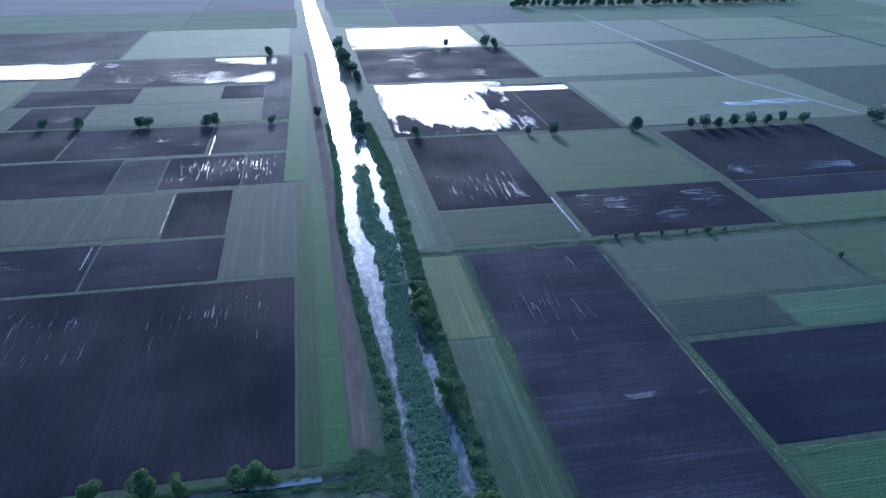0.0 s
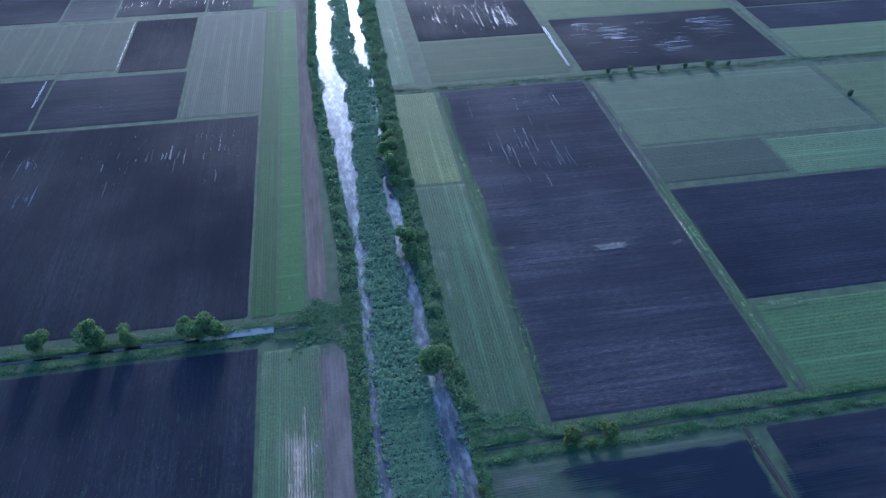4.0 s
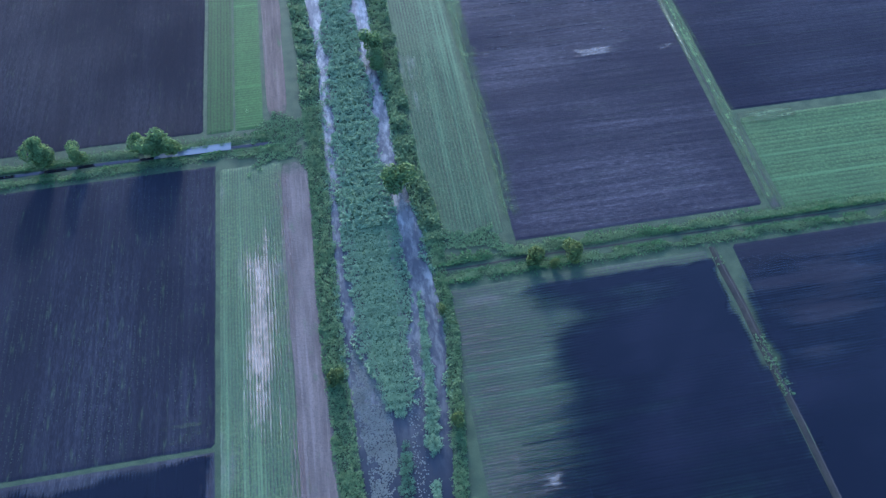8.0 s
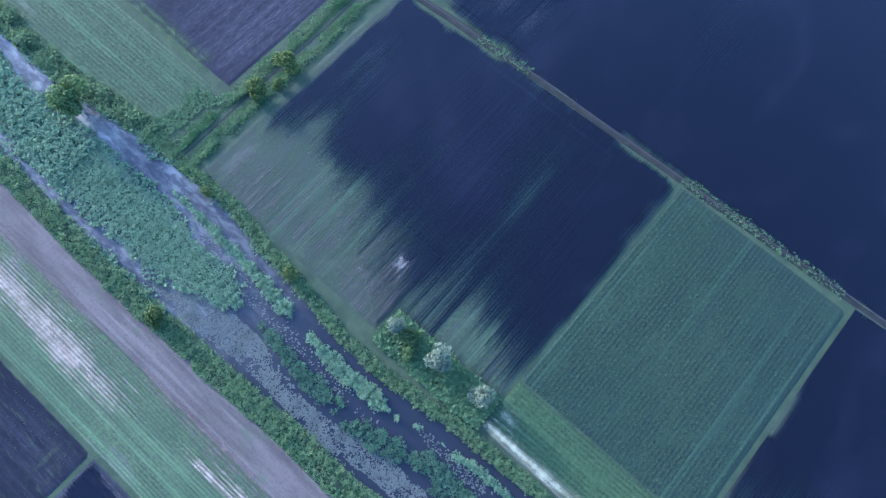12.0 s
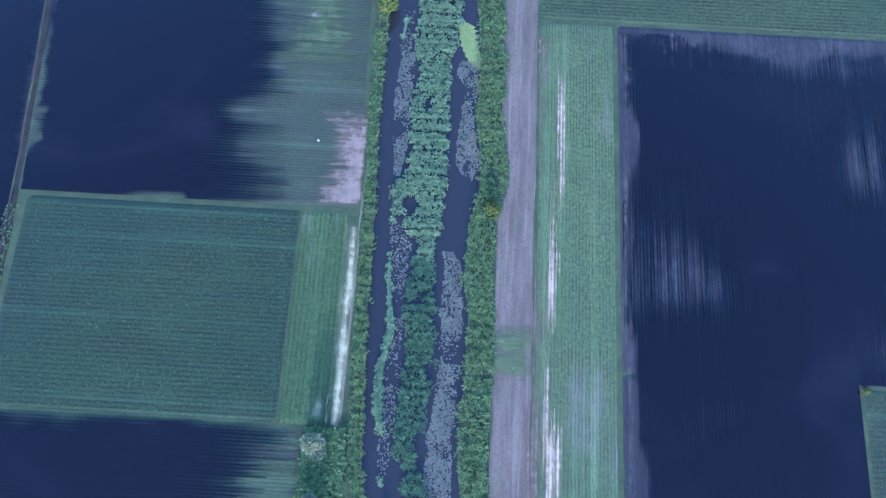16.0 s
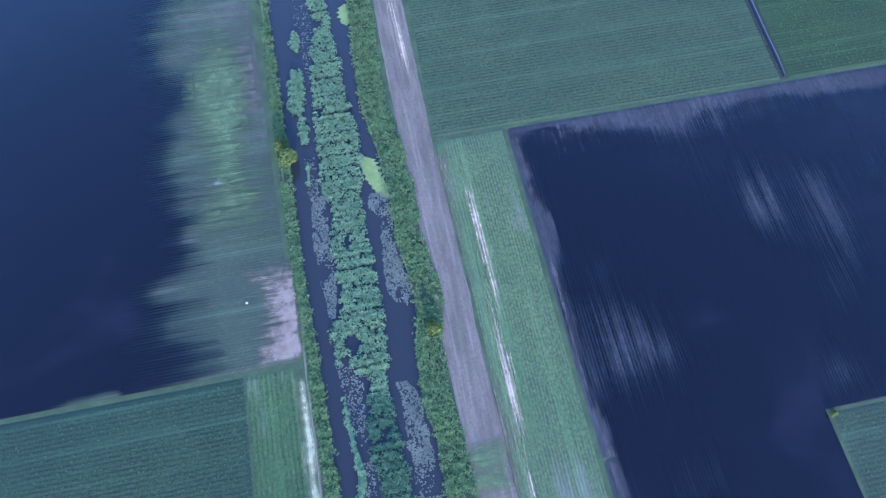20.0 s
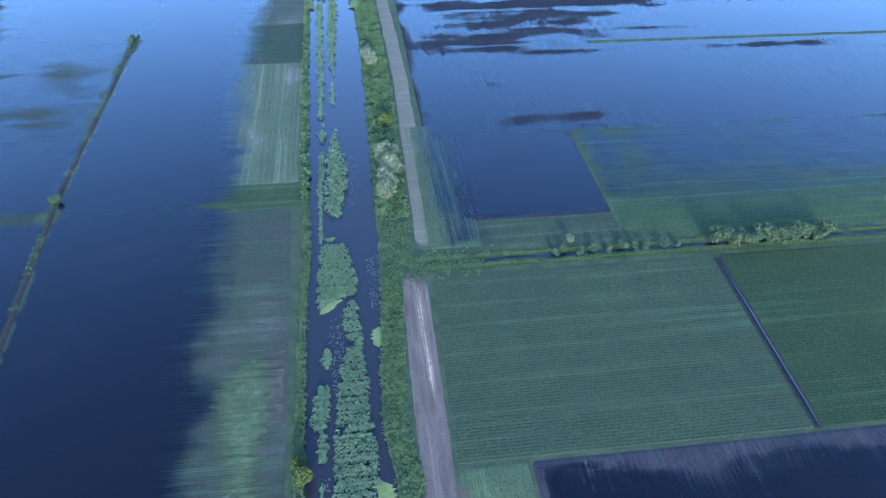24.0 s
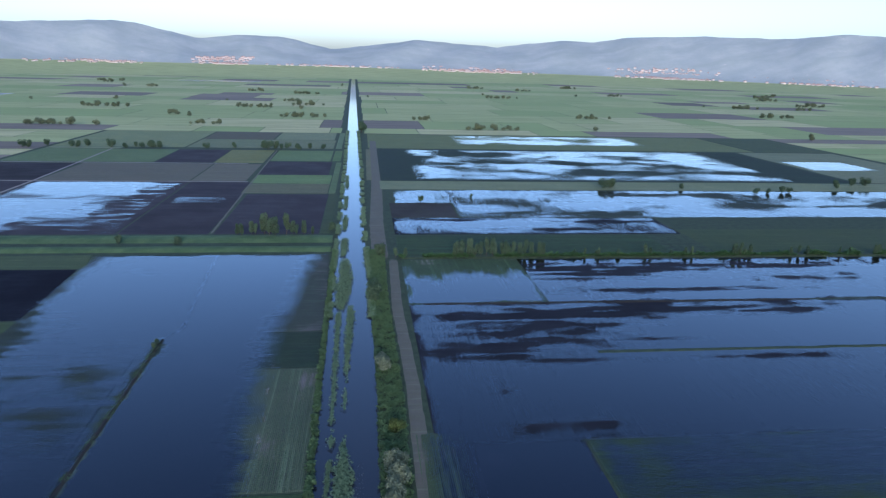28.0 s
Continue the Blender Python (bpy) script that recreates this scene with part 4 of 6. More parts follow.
REEDS = [
    [(-66, -25.3, -24.6), (-60, -25.7, -24.1), (-54, -25.3, -23.6), (-48, -25.2, -23.3), (-42, -24.8, -22.1), (-40.4, -24, -22.8)],
    [(-37.2, -23.4, -22.4), (-34, -23.8, -21.6), (-30, -23.7, -21), (-27, -24, -21.2), (-23.5, -23.9, -21.4), (-22, -23.2, -22.2)],
    [(-21.2, -23.1, -22.4), (-20.2, -23, -22.3)], [(-18.4, -23.9, -23.3), (-17.4, -23.9, -23.2)], [(-14.2, -24.5, -24), (-13.6, -24.4, -23.9)],
    [(-12.2, -24.6, -23.5), (-10.4, -25.2, -23.7), (-8, -25.4, -24), (-5, -25.4, -24.2), (-1.3, -24.9, -23.6), (2.3, -24.5, -23), (4.2, -24.6, -23.7), (7.8, -25, -24.1), (11, -24.9, -24.4)],
    [(44, -25.6, -25), (47, -25.4, -24.6), (48.4, -25.2, -24.7)], [(51.6, -25.6, -24.2), (54, -26, -23.8), (56.2, -25.5, -24.2)],
    [(56.8, -26, -24.2), (59, -26.8, -23.9), (63, -26.6, -23.4), (66, -25.8, -23.8)], [(69.8, -24.8, -23.6), (72, -25.2, -23.2), (74, -24.6, -23.6)],
    [(84.4, -25.7, -24.8), (86.4, -25.9, -23.6), (88, -25.9, -18.8), (92.3, -25.9, -18.2), (96, -25.9, -19.2), (101.5, -25.7, -19.5), (103, -25.2, -20.6)],
    [(103.6, -25.6, -24.9), (106, -26, -24.8), (112, -25.8, -24.9), (122, -26.1, -24.8), (139, -26, -24.4)], [(104.4, -24.6, -21.8), (105.4, -24.8, -22.6)],
    [(112.6, -22.6, -20.8), (115, -24.6, -20.4), (124, -24.4, -19.3), (130, -24.4, -19.3), (137, -24.1, -19.8), (142.5, -23, -21), (149, -22.4, -21.4)],
    [(144.6, -25.8, -24.8), (148, -26.2, -24.2), (151.5, -25.8, -24.8)], [(156, -26.2, -25), (170, -26.3, -24.8), (200, -26.9, -25), (232, -27.4, -25.2), (240, -27.2, -25.6)],
    [(164, -22.8, -21.8), (170, -23.1, -21.5), (176, -22.8, -21.7)], [(180.5, -22.6, -21.9), (182.5, -22.6, -21.9)], [(185.5, -22.8, -21.7), (188, -23.2, -21.4), (200, -23.4, -21.3), (212, -23.4, -20.6), (226, -23.6, -20.6), (238, -23.2, -20.2), (246, -23.6, -20.6)],
    [(243, -27.2, -24.4), (256, -28.2, -22.6), (268, -28.4, -22), (282, -27.8, -21.2), (300, -28.2, -22.6), (312, -27.4, -24)],
    [(318, -28.4, -25.6), (330, -28.5, -24.4), (352, -28.8, -24.8)], [(372, -29, -26), (396, -29.2, -25.8), (408, -29, -26.4)], [(430, -29.4, -27), (470, -29.8, -27)], [(505, -30.4, -27.6), (560, -30.8, -28.4)],
    [(-330, -19, -17.6), (-318, -19.2, -17)], [(-300, -19.4, -17), (-286, -19.6, -16.4)],
]
HOLES = ((-22.4, 18.2, 1.1, 1.6), (-21.8, 12.4, 0.9, 1.2), (-19.2, -13, 0.8, 1.6), (-21.5, -17, 1.0, 1.4), (-20.2, 5.5, 0.6, 1.4))


def edges(y, bed):
    return wave(y, [(p[0], p[1]) for p in bed]), wave(y, [(p[0], p[2]) for p in bed])


def clumps(area, spacing, each, spread, high, ground):
    """Tufts heaped into domed clumps; area(x, y) says how densely a clump may stand there, over a list of boxes."""
    box, dense = area
    pts = []
    x0, x1, y0, y1 = box
    for j in range(int((y1 - y0) / spacing) + 1):
        y = y0 + (j + rnd.uniform(0.1, 0.9)) * spacing
        for i in range(int((x1 - x0) / spacing) + 1):
            x = x0 + (i + rnd.uniform(0, 1)) * spacing
            k = dense(x, y)
            if k <= rnd.uniform(0, 1):
                continue
            h = high * rnd.uniform(0.55, 1.25) * (1 + 0.5 * noise.noise((x * 0.25, y * 0.2, 17)))
            r = spread * rnd.uniform(0.7, 1.25)
            for _ in range(each):
                a, d = rnd.uniform(0, 6.283), rnd.random() ** 0.6
                pts.append((x + r * d * math.cos(a), y + r * d * math.sin(a), ground + h * (1 - d * d), rnd.uniform(0.6, 1.2)))
    return pts


def in_bed(bed, gaps, lo=0.0):
    def dense(x, y):
        a, b = edges(y, bed)
        w = min(1.0, (b - a) * 0.25)
        e = w * (0.35 * noise.noise((y * 0.6, bed[0][0], x > (a + b) / 2)) + 0.45 * noise.noise((y * 0.21, bed[0][0], x > (a + b) / 2)))
        if not a + 0.2 + e < x < b - 0.2 + e:
            return 0.0
        if any(((x - hx) / rx) ** 2 + ((y - hy) / ry) ** 2 < 1 for hx, hy, rx, ry in HOLES):
            return 0.0
        return 1.0 if noise.noise((x * 0.3, y * 0.22, 1)) + 0.5 * noise.noise((x * 0.8, y * 0.7, 8)) > gaps(y) else lo
    return (min(p[1] for p in bed), max(p[2] for p in bed), bed[0][0], bed[-1][0]), dense


def mainly(y):
    return -0.45 if y < 10 else -0.55


light, dark = [], []
for p in clumps(in_bed(MAIN_BED, mainly), 0.6, 24, 0.52, 0.6, LEVEL):
    (dark if p[1] < 11 + 3 * noise.noise((p[0] * 0.4, p[1] * 0.3, 2)) else light).append(p)
for p in clumps(in_bed(SOUTH_BED[7:], lambda y: -0.7), 0.5, 16, 0.55, 0.32, LEVEL + 0.1):
    light.append(p)
for p in clumps(in_bed(SOUTH_BED[3:8], lambda y: -0.8), 0.75, 12, 0.7, 0.4, LEVEL + 0.1):
    light.append((*p[:3], p[3] * 2.0))
for p in clumps(in_bed(SOUTH_BED[:4], lambda y: -0.75), 1.1, 11, 0.9, 0.5, LEVEL):
    light.append((*p[:3], p[3] * 2.8))
for bed in REEDS:
    far = bed[0][0] > 110 or bed[0][0] < -150
    for p in clumps(in_bed(bed, lambda y: -0.6), 0.9 if far else 0.55, 8 if far else 20, 0.7 if far else 0.42, 0.8 if far else 0.6, LEVEL):
        light.append((*p[:3], p[3] * (2.2 if far else 1.0)))
tufts("reed_bed", light, 0.155, "reed", "dense pale green reeds standing in the canal", "reeds", 4, 1.1)
tufts("reed_bed", dark, 0.155, "reed_dark", "dense dark green water plants standing in the canal", "reeds", 4, 1.1)
# matted root beds under the reeds
for bed in [SOUTH_BED, MAIN_BED, *REEDS]:
    y0, y1 = bed[0][0], bed[-1][0]
    vs, fs, n = [], [], max(4, int((y1 - y0) / 1.5))
    for i in range(n + 1):
        y = y0 + (y1 - y0) * i / n
        a, b = edges(y, bed)
        k = (b - a) * 0.12
        a, b = a + k, b - k
        if i in (0, n):
            a, b = (a + b) / 2 - 0.15, (a + b) / 2 + 0.15
        vs += [(a, y, LEVEL - 0.1), (a + 0.15 * (b - a), y, LEVEL + 0.04), ((a + b) / 2, y, LEVEL + 0.07), (b - 0.15 * (b - a), y, LEVEL + 0.04), (b, y, LEVEL - 0.1)]
    for i in range(n):
        for j in range(4):
            k = i * 5 + j
            fs.append((k, k + 1, k + 6, k + 5))
    if bed is not MAIN_BED:
        setting("reed_island", mesh_of("reed_island", vs, fs, M["root_bed"], True), "matted green root bed of a reed island", "reeds")
# broken fringes of reeds along the banks
pts = []
for _ in range(9000):
    y, s = rnd.uniform(-300, -48), rnd.choice((0, 1, 2, 3))
    w = 0.2 + 2.2 * noise.noise((s * 7, y * 0.13, 18)) + 0.8 * noise.noise((s * 7, y * 0.5, 19))
    if w > 0 and (s < 2 or y > -270):
        edge = (wave(y, WEST), wave(y, EAST), edges(y, SOUTH_BED)[0] - 0.3, edges(y, SOUTH_BED)[1] + 0.3)[s]
        pts.append((edge + (1, -1, -1, 1)[s] * rnd.uniform(-0.6, w), y, LEVEL, rnd.uniform(0.7, 1.3) * (1 + max(0, -y - 90) * 0.004)))
for _ in range(16000):
    y = 235 + 700 * rnd.random() ** 1.6
    s = rnd.choice((0, 1))
    if noise.noise((s * 9, y * 0.06, 15)) > -0.1:
        w = 1.2 + 1.6 * noise.noise((s * 5, y * 0.09, 16)) + y * 0.002
        pts.append((wave(y, (WEST, EAST)[s]) + (1, -1)[s] * (w * rnd.random() ** 1.6 - 1.0 + rnd.gauss(0, 0.4)), y, LEVEL, rnd.uniform(0.6, 1.7) * (1 + y * 0.001)))
tufts("reed_strip", pts, 0.28, "reed", "narrow broken strip of reeds in the water", "reeds", 5, 1.3)


def bank(name, side, out, mat, label, y0, y1, per, size=0.26, tall=1.2, inset=0.0):
    pts = []
    line = WEST if side < 0 else EAST
    for _ in range(int((y1 - y0) * per)):
        y = rnd.uniform(y0, y1)
        x = wave(y, line) + rim(y, 1 if side < 0 else 2) + side * rnd.uniform(-inset, wave(y, out))
        if noise.noise((x * 0.3, y * 0.25, 21)) > -0.55:
            pts.append((x, y, 0.0 if abs(x - wave(y, line)) > 0.5 else LEVEL + 0.1, rnd.uniform(0.5, 1.2) * (1.05 + 0.9 * noise.noise((x * 0.4, y * 0.35, 23)))))
    return tufts(name, pts, size, mat, label, "grass", 5, tall)


OUT_E = [(-330, 2.0), (-250, 2.0), (-110, 3.6), (-100, 3.0), (60, 4.0), (92, 4.2), (100, 7.0), (180, 7.2), (260, 7), (330, 9)]
OUT_W = [(-330, 6), (-190, 5), (-80, 3.5), (-66, 2.0), (20, 1.6), (120, 1.5), (330, 1.6)]
bank("bank_grass", 1, OUT_E, "grass", "rank green growth along the canal bank", -110, 110, 120, 0.165)
bank("bank_grass", 1, OUT_E, "grass", "rank green growth along the canal bank", 110, 330, 70, 0.4)
bank("bank_grass", 1, OUT_E, "verge", "rank green growth along the canal bank", -330, -110, 44, 0.34)
bank("bank_grass", -1, OUT_W, "grass", "rank green growth along the canal bank", -75, 120, 70, 0.165)
bank("bank_grass", -1, OUT_W, "grass", "rank green growth along the canal bank", 120, 330, 12, 0.5)
bank("bank_grass", -1, OUT_W, "verge", "rank green growth along the canal bank", -330, -75, 70, 0.3)



def on_bank(line, out, side):
    """Where clumps stand on a bank: from the water's edge outwards, with gaps."""
    def dense(x, y):
        d = side * (x - wave(y, line))
        return 0.9 if -0.2 < d < wave(y, out) - 0.3 and noise.noise((x * 0.4, y * 0.3, 25)) > -0.4 else 0.0
    return dense


tufts("bank_growth", clumps(((-16, -8, -108, 92), on_bank(EAST, OUT_E, 1)), 0.72, 13, 0.5, 0.5, 0.0), 0.16, "verge", "rank leafy clumps along the canal bank", "plants", 4, 1.0)
tufts("bank_growth", clumps(((-31, -24, -66, 112), on_bank(WEST, OUT_W, -1)), 0.6, 12, 0.42, 0.45, 0.0), 0.16, "verge", "rank leafy clumps along the canal bank", "plants", 4, 1.0)

# ---- ditches across the plain ----
def ditch(x0, x1, y, half, mat, lush, label, water_w=0.0, slope=0.0):
    """A wet furrow between two grown banks, with a paler line of grass on each crest."""
    low, high = [], []
    for _ in range(int((x1 - x0) * lush)):
        x = rnd.uniform(x0, x1)
        side = rnd.choice((-1, 1))
        v = side * half * (0.45 + 0.2 * noise.noise((x * 0.05, side, y)) + rnd.gauss(0, 0.2))
        if abs(v) < half * 0.2 or abs(v) < water_w * (0.6 + noise.noise((x * 0.12, y, 2))):
            continue
        if noise.noise((x * 0.22, v * 0.5, 77)) < -0.45:
            continue
        p = (x, y + slope * (x - x0) + v, 0.02, rnd.uniform(0.5, 1.2) * (1.0 + 0.8 * noise.noise((x * 0.35, v * 0.6, 27))))
        (high if abs(abs(v) - half * 0.55) < half * 0.2 * (1 + 1.5 * noise.noise((x * 0.1, side, 5))) else low).append(p)
    tufts("ditch_growth", high, 0.19, "verge", "pale tall grass on the crests of a cross ditch", "grass", 4, 0.9)
    n = max(3, int((x1 - x0) / 3))
    vs, fs = [], []
    for i in range(n + 1):
        x = x0 + (x1 - x0) * i / n
        c = y + slope * (x - x0) + 0.3 * noise.noise((x * 0.08, y, 1))
        w = half * (0.04 + 0.05 * noise.noise((x * 0.3, y, 3)))
        vs += [(x, c - w, 0.012), (x, c, 0.03), (x, c + w, 0.012)]
    for i in range(n):
        for k in (0, 1):
            a = i * 3 + k
            fs.append((a, a + 3, a + 4, a + 1))
    setting("ditch_bed", mesh_of("ditch_bed", vs, fs, M["mud"], True), "wet dark mud along the bottom of a ditch", "ditch")
    if water_w:
        vs, fs = [], []
        for i in range(n + 1):
            x = x0 + (x1 - x0) * i / n
            c = y + slope * (x - x0) + 0.2 * noise.noise((x * 0.08, y, 1))
            w = water_w * (0.5 + 0.3 * noise.noise((x * 0.2, y, 4)))
            vs += [(x, c - w, 0.035), (x, c + w, 0.035)]
        for i in range(n):
            fs.append((2 * i, 2 * i + 2, 2 * i + 3, 2 * i + 1))
        setting("ditch_water", mesh_of("ditch_water", vs, fs, M["ditch"]), "dark still water in a narrow ditch", "water")
    return tufts("ditch_growth", low, 0.2, mat, label, "plants", 4, 1.0)


ditch(-6, 140, 95, 2.6, "sedge", 170, "rank green growth along a cross ditch", 1.0)
ditch(-6, 120, -100.6, 3.2, "sedge", 200, "rank green growth along a cross ditch", 0.6)
ditch(-120, -28, -69.2, 3.0, "sedge", 230, "rank green growth along a cross ditch")
ditch(-240, -24, -189, 1.8, "sedge", 36, "rank green growth along a cross ditch")
ditch(-240, -34, -303, 1.2, "sedge", 16, "rank green growth along a field edge")
ditch(10, 160, -340, 1.2, "sedge", 16, "rank green growth along a field edge")


# ---- row crops: plants in rows on the near fields ----
def crop_rows(x0, x1, y0, y1, along, label, gap=0.62, every=0.42, size=0.17, keep=0.0, skip=None, mat="sprout"):
    pts = []
    a0, a1, b0, b1 = (y0, y1, x0, x1) if along == "y" else (x0, x1, y0, y1)
    rows_n = int((b1 - b0) / gap)
    for i in range(rows_n):
        b = (math.ceil(b0 / gap) + i + 0.25) * gap
        for j in range(int((a1 - a0) / every)):
            a = a0 + (j + rnd.uniform(0.2, 0.8)) * every
            x, y = (b, a) if along == "y" else (a, b)
            if noise.noise((x * 0.12, y * 0.12, 31)) + 0.5 * noise.noise((x * 0.5, y * 0.5, 33)) < keep:
                continue
            if skip and skip(x, y):
                continue
            pts.append((x + rnd.gauss(0, 0.05), y + rnd.gauss(0, 0.05), 0.05, rnd.uniform(0.6, 1.2)))
    return tufts("crop_rows", pts, size, mat, label, "crop", 4, 0.4)


def worn(x, y):
    """The pale streaks in the strip along the track."""
    c = wave(y, [(-96, 1), (-66, 1.2), (-44, 0.6), (-20, -2.5), (-4, -3.4), (12, -3.2), (28, -1.9), (40, -2.6)])
    n = noise.noise((0, y * 0.09, 40))
    return abs(x - c) < 0.9 * (0.5 + n) or (-72 < y < -40 and 0 < x < 3.2 and noise.noise((x, y * 0.1, 4)) > -0.1)


crop_rows(-4.6, 5.4, -95, 47.5, "y", "rows of low green plants", keep=-0.85, skip=worn, gap=0.45, every=0.34, size=0.11)
crop_rows(-73, -31, -11.2, 16.2, "x", "dense rows of green plants", keep=-0.7)
crop_rows(-4.4, 53.5, 49.2, 90.5, "x", "dense rows of green plants", keep=-0.65)
crop_rows(56.5, 100, 49.2, 91, "x", "dense rows of green plants", keep=-0.65, every=0.8, size=0.24)
crop_rows(-39.5, -29, -120, -75.5, "y", "rows of green plants", keep=-0.5)
crop_rows(6.8, 60, -96, -47.5, "y", "thin rows of young plants", keep=-0.1, size=0.1, mat="seedling", gap=0.9)
crop_rows(37.5, 75, -45.5, -3.6, "y", "rows of dark green plants", keep=-0.6)
crop_rows(-3.8, 8, 100, 149, "y", "rows of plants in flood water", keep=-0.3)
crop_rows(-42, -30.4, 127.5, 190, "y", "rows of green plants", keep=-0.4, gap=1.24, every=0.7, size=0.24)


# ---- tracks ----
def track(name, line, width, mat, label, z=0.06):
    vs, fs = [], []
    y = line[0][0]
    n = 0
    while y <= line[-1][0]:
        c = wave(y, line)
        w = width / 2 * (1 + 0.1 * noise.noise((0, y * 0.15, len(line))) + 0.06 * noise.noise((4, y * 0.8, 1)))
        w *= min(1.0, 0.7 + (y - line[0][0]) / 12, 0.7 + (line[-1][0] - y) / 12)
        o = 0.25 * noise.noise((3, y * 0.1, 2))
        vs += [(c - w + o, y, -0.04), (c - w * 0.72 + o, y, z), (c + o, y, z + 0.02), (c + w * 0.72 + o, y, z), (c + w + o, y, -0.04)]
        y += 1.2
        n += 1
    for i in range(n - 1):
        for j in range(4):
            a = i * 5 + j
            fs.append((a, a + 1, a + 6, a + 5))
    me = mesh_of(name, vs, fs, M[mat], True)
    at = me.attributes.new("depth", "FLOAT", "POINT")
    at.data.foreach_set("value", [d * min(1.0, i / 5, (n - 1 - i) / 5) for i in range(n) for d in (0.1, 0.62, 0.85, 0.62, 0.1)])
    return setting(name, me, label, "track")


track("road_1", [(-95.5, -7.2), (0, -7.9), (50, -8), (92, -7.4)], 5.6, "track", "dry rutted dirt track along the canal")
track("road_2", [(-500, 1.2), (-340, -2.2), (-256, -4), (-106, -5)], 4.2, "track", "dry rutted dirt track along the canal")
track("road_3", [(99.5, -3.8), (180, -2.8), (245, -4.2), (312, -3)], 4.6, "fallow_n", "dry rutted dirt track along the canal")
track("road_4", [(48.8, 53.2), (91, 55)], 2.2, "mud", "dark earth of a drainage furrow", 0.09)
tagged(track("furrow_water", [(49.2, 53.2), (90.6, 55)], 1.0, "ditch", "dark water in a drainage furrow", 0.12), category="water")
track("road_18", [(-11, -29.2), (17, -28.9), (38, -28.6), (60, -28.9), (96, -28.9)], 0.4, "fallow_n", "narrow pale footpath along the bank", 0.1)
track("road_6", [(-187, -86), (-70, -87)], 2.0, "fallow_y", "worn field path", 0.08)
track("road_7", [(-300, -157), (-190, -156)], 2.4, "bank", "grassy field path", 0.08)
track("road_8", [(-640, -244), (-500, -250), (-385, -255), (-307, -277)], 3.0, "sand", "pale straight road", 0.08)
track("road_9", [(363, -97.5), (724, -104.5)], 1.4, "fallow_n", "pale worn field path", 0.08)
track("road_13", [(363, -256.8), (530, -258), (724, -266)], 2.2, "sand", "pale worn field path", 0.08)


def lane(name, x0, x1, y, width, mat, label, slope=0.0):
    """A low worn lane across the plain, from west to east."""
    vs, fs = [], []
    n = max(3, int((x1 - x0) / 4))
    for i in range(n + 1):
        x = x0 + (x1 - x0) * i / n
        c = y + slope * (x - x0) + 0.3 * noise.noise((x * 0.07, y, 5))
        w = width / 2 * (1 + 0.25 * noise.noise((x * 0.11, y, 8)))
        vs += [(x, c - w, -0.03), (x, c - 0.7 * w, 0.08), (x, c + 0.7 * w, 0.08), (x, c + w, -0.03)]
    for i in range(n):
        for j in range(3):
            a = i * 4 + j
            fs.append((a, a + 4, a + 5, a + 1))
    return setting(name, mesh_of(name, vs, fs, M[mat], True), label, "track")


lane("road_14", -330, -104, 530, 2.4, "sand", "pale worn lane between ploughed fields")
lane("road_15", -330, -118, 626.4, 2.4, "sand", "pale worn lane between ploughed fields")
lane("road_16", -300, -34, 349.5, 1.6, "fallow_n", "worn crest of a grassy dike")
lane("road_17", -104, -44, 564, 2.0, "fallow_n", "worn lane between ploughed fields")
track("road_12", [(-66, -73.2), (-40, -74.6), (16, -76.4), (77, -79.8), (124, -82.8), (219, -83.4)], 1.5, "mud", "wet earth of a low dike between floods", 0.09)
track("road_10", [(-66, -73.3), (-40, -74.8), (16, -76.6), (77, -80), (124, -83), (216, -83.4)], 0.4, "fallow_y", "narrow worn dike path between flooded fields", 0.14)
track("road_11", [(312, -9), (382, -9.5), (512, -7), (820, -6)], 9, "fallow_n", "brown track beside the canal", 0.07)

# dike to the north-west, and lines between flooded fields
def ridge(x0, x1, y0, y1, h, mat, label, top=0.4, slope=0.0):
    vs, fs = [], []
    n = max(3, int((x1 - x0) / 4))
    for i in range(n + 1):
        x = x0 + (x1 - x0) * i / n
        o = 0.5 * noise.noise((x * 0.1, y0, 6)) + slope * (x - x0)
        hh = h * (1 + 0.3 * noise.noise((x * 0.15, y0, 9)))
        m, k = (y0 + y1) / 2, (y1 - y0) / 2 * top
        vs += [(x, y0 + o, -0.05), (x, m - k + o, hh), (x, m + k + o, hh), (x, y1 + o, -0.05)]
    for i in range(n):
        for j in range(3):
            a = i * 4 + j
            fs.append((a, a + 4, a + 5, a + 1))
    return setting("dike", mesh_of("dike", vs, fs, M[mat], True), label, "dike")


ridge(-300, -33, 326, 338, 0.9, "turf", "low grassy dike beside flooded fields")
ridge(-300, -33, 344, 361, 0.9, "turf", "low grassy dike beside flooded fields")
ridge(0, 330, 312, 317, 0.5, "bank", "low grassy dike under a row of trees")
ridge(6, 166, 246.5, 248.6, 0.35, "mud", "thin earth ridge between flooded fields")
ridge(60, 200, 197, 200, 0.3, "bank", "thin grassy ridge between flooded fields")


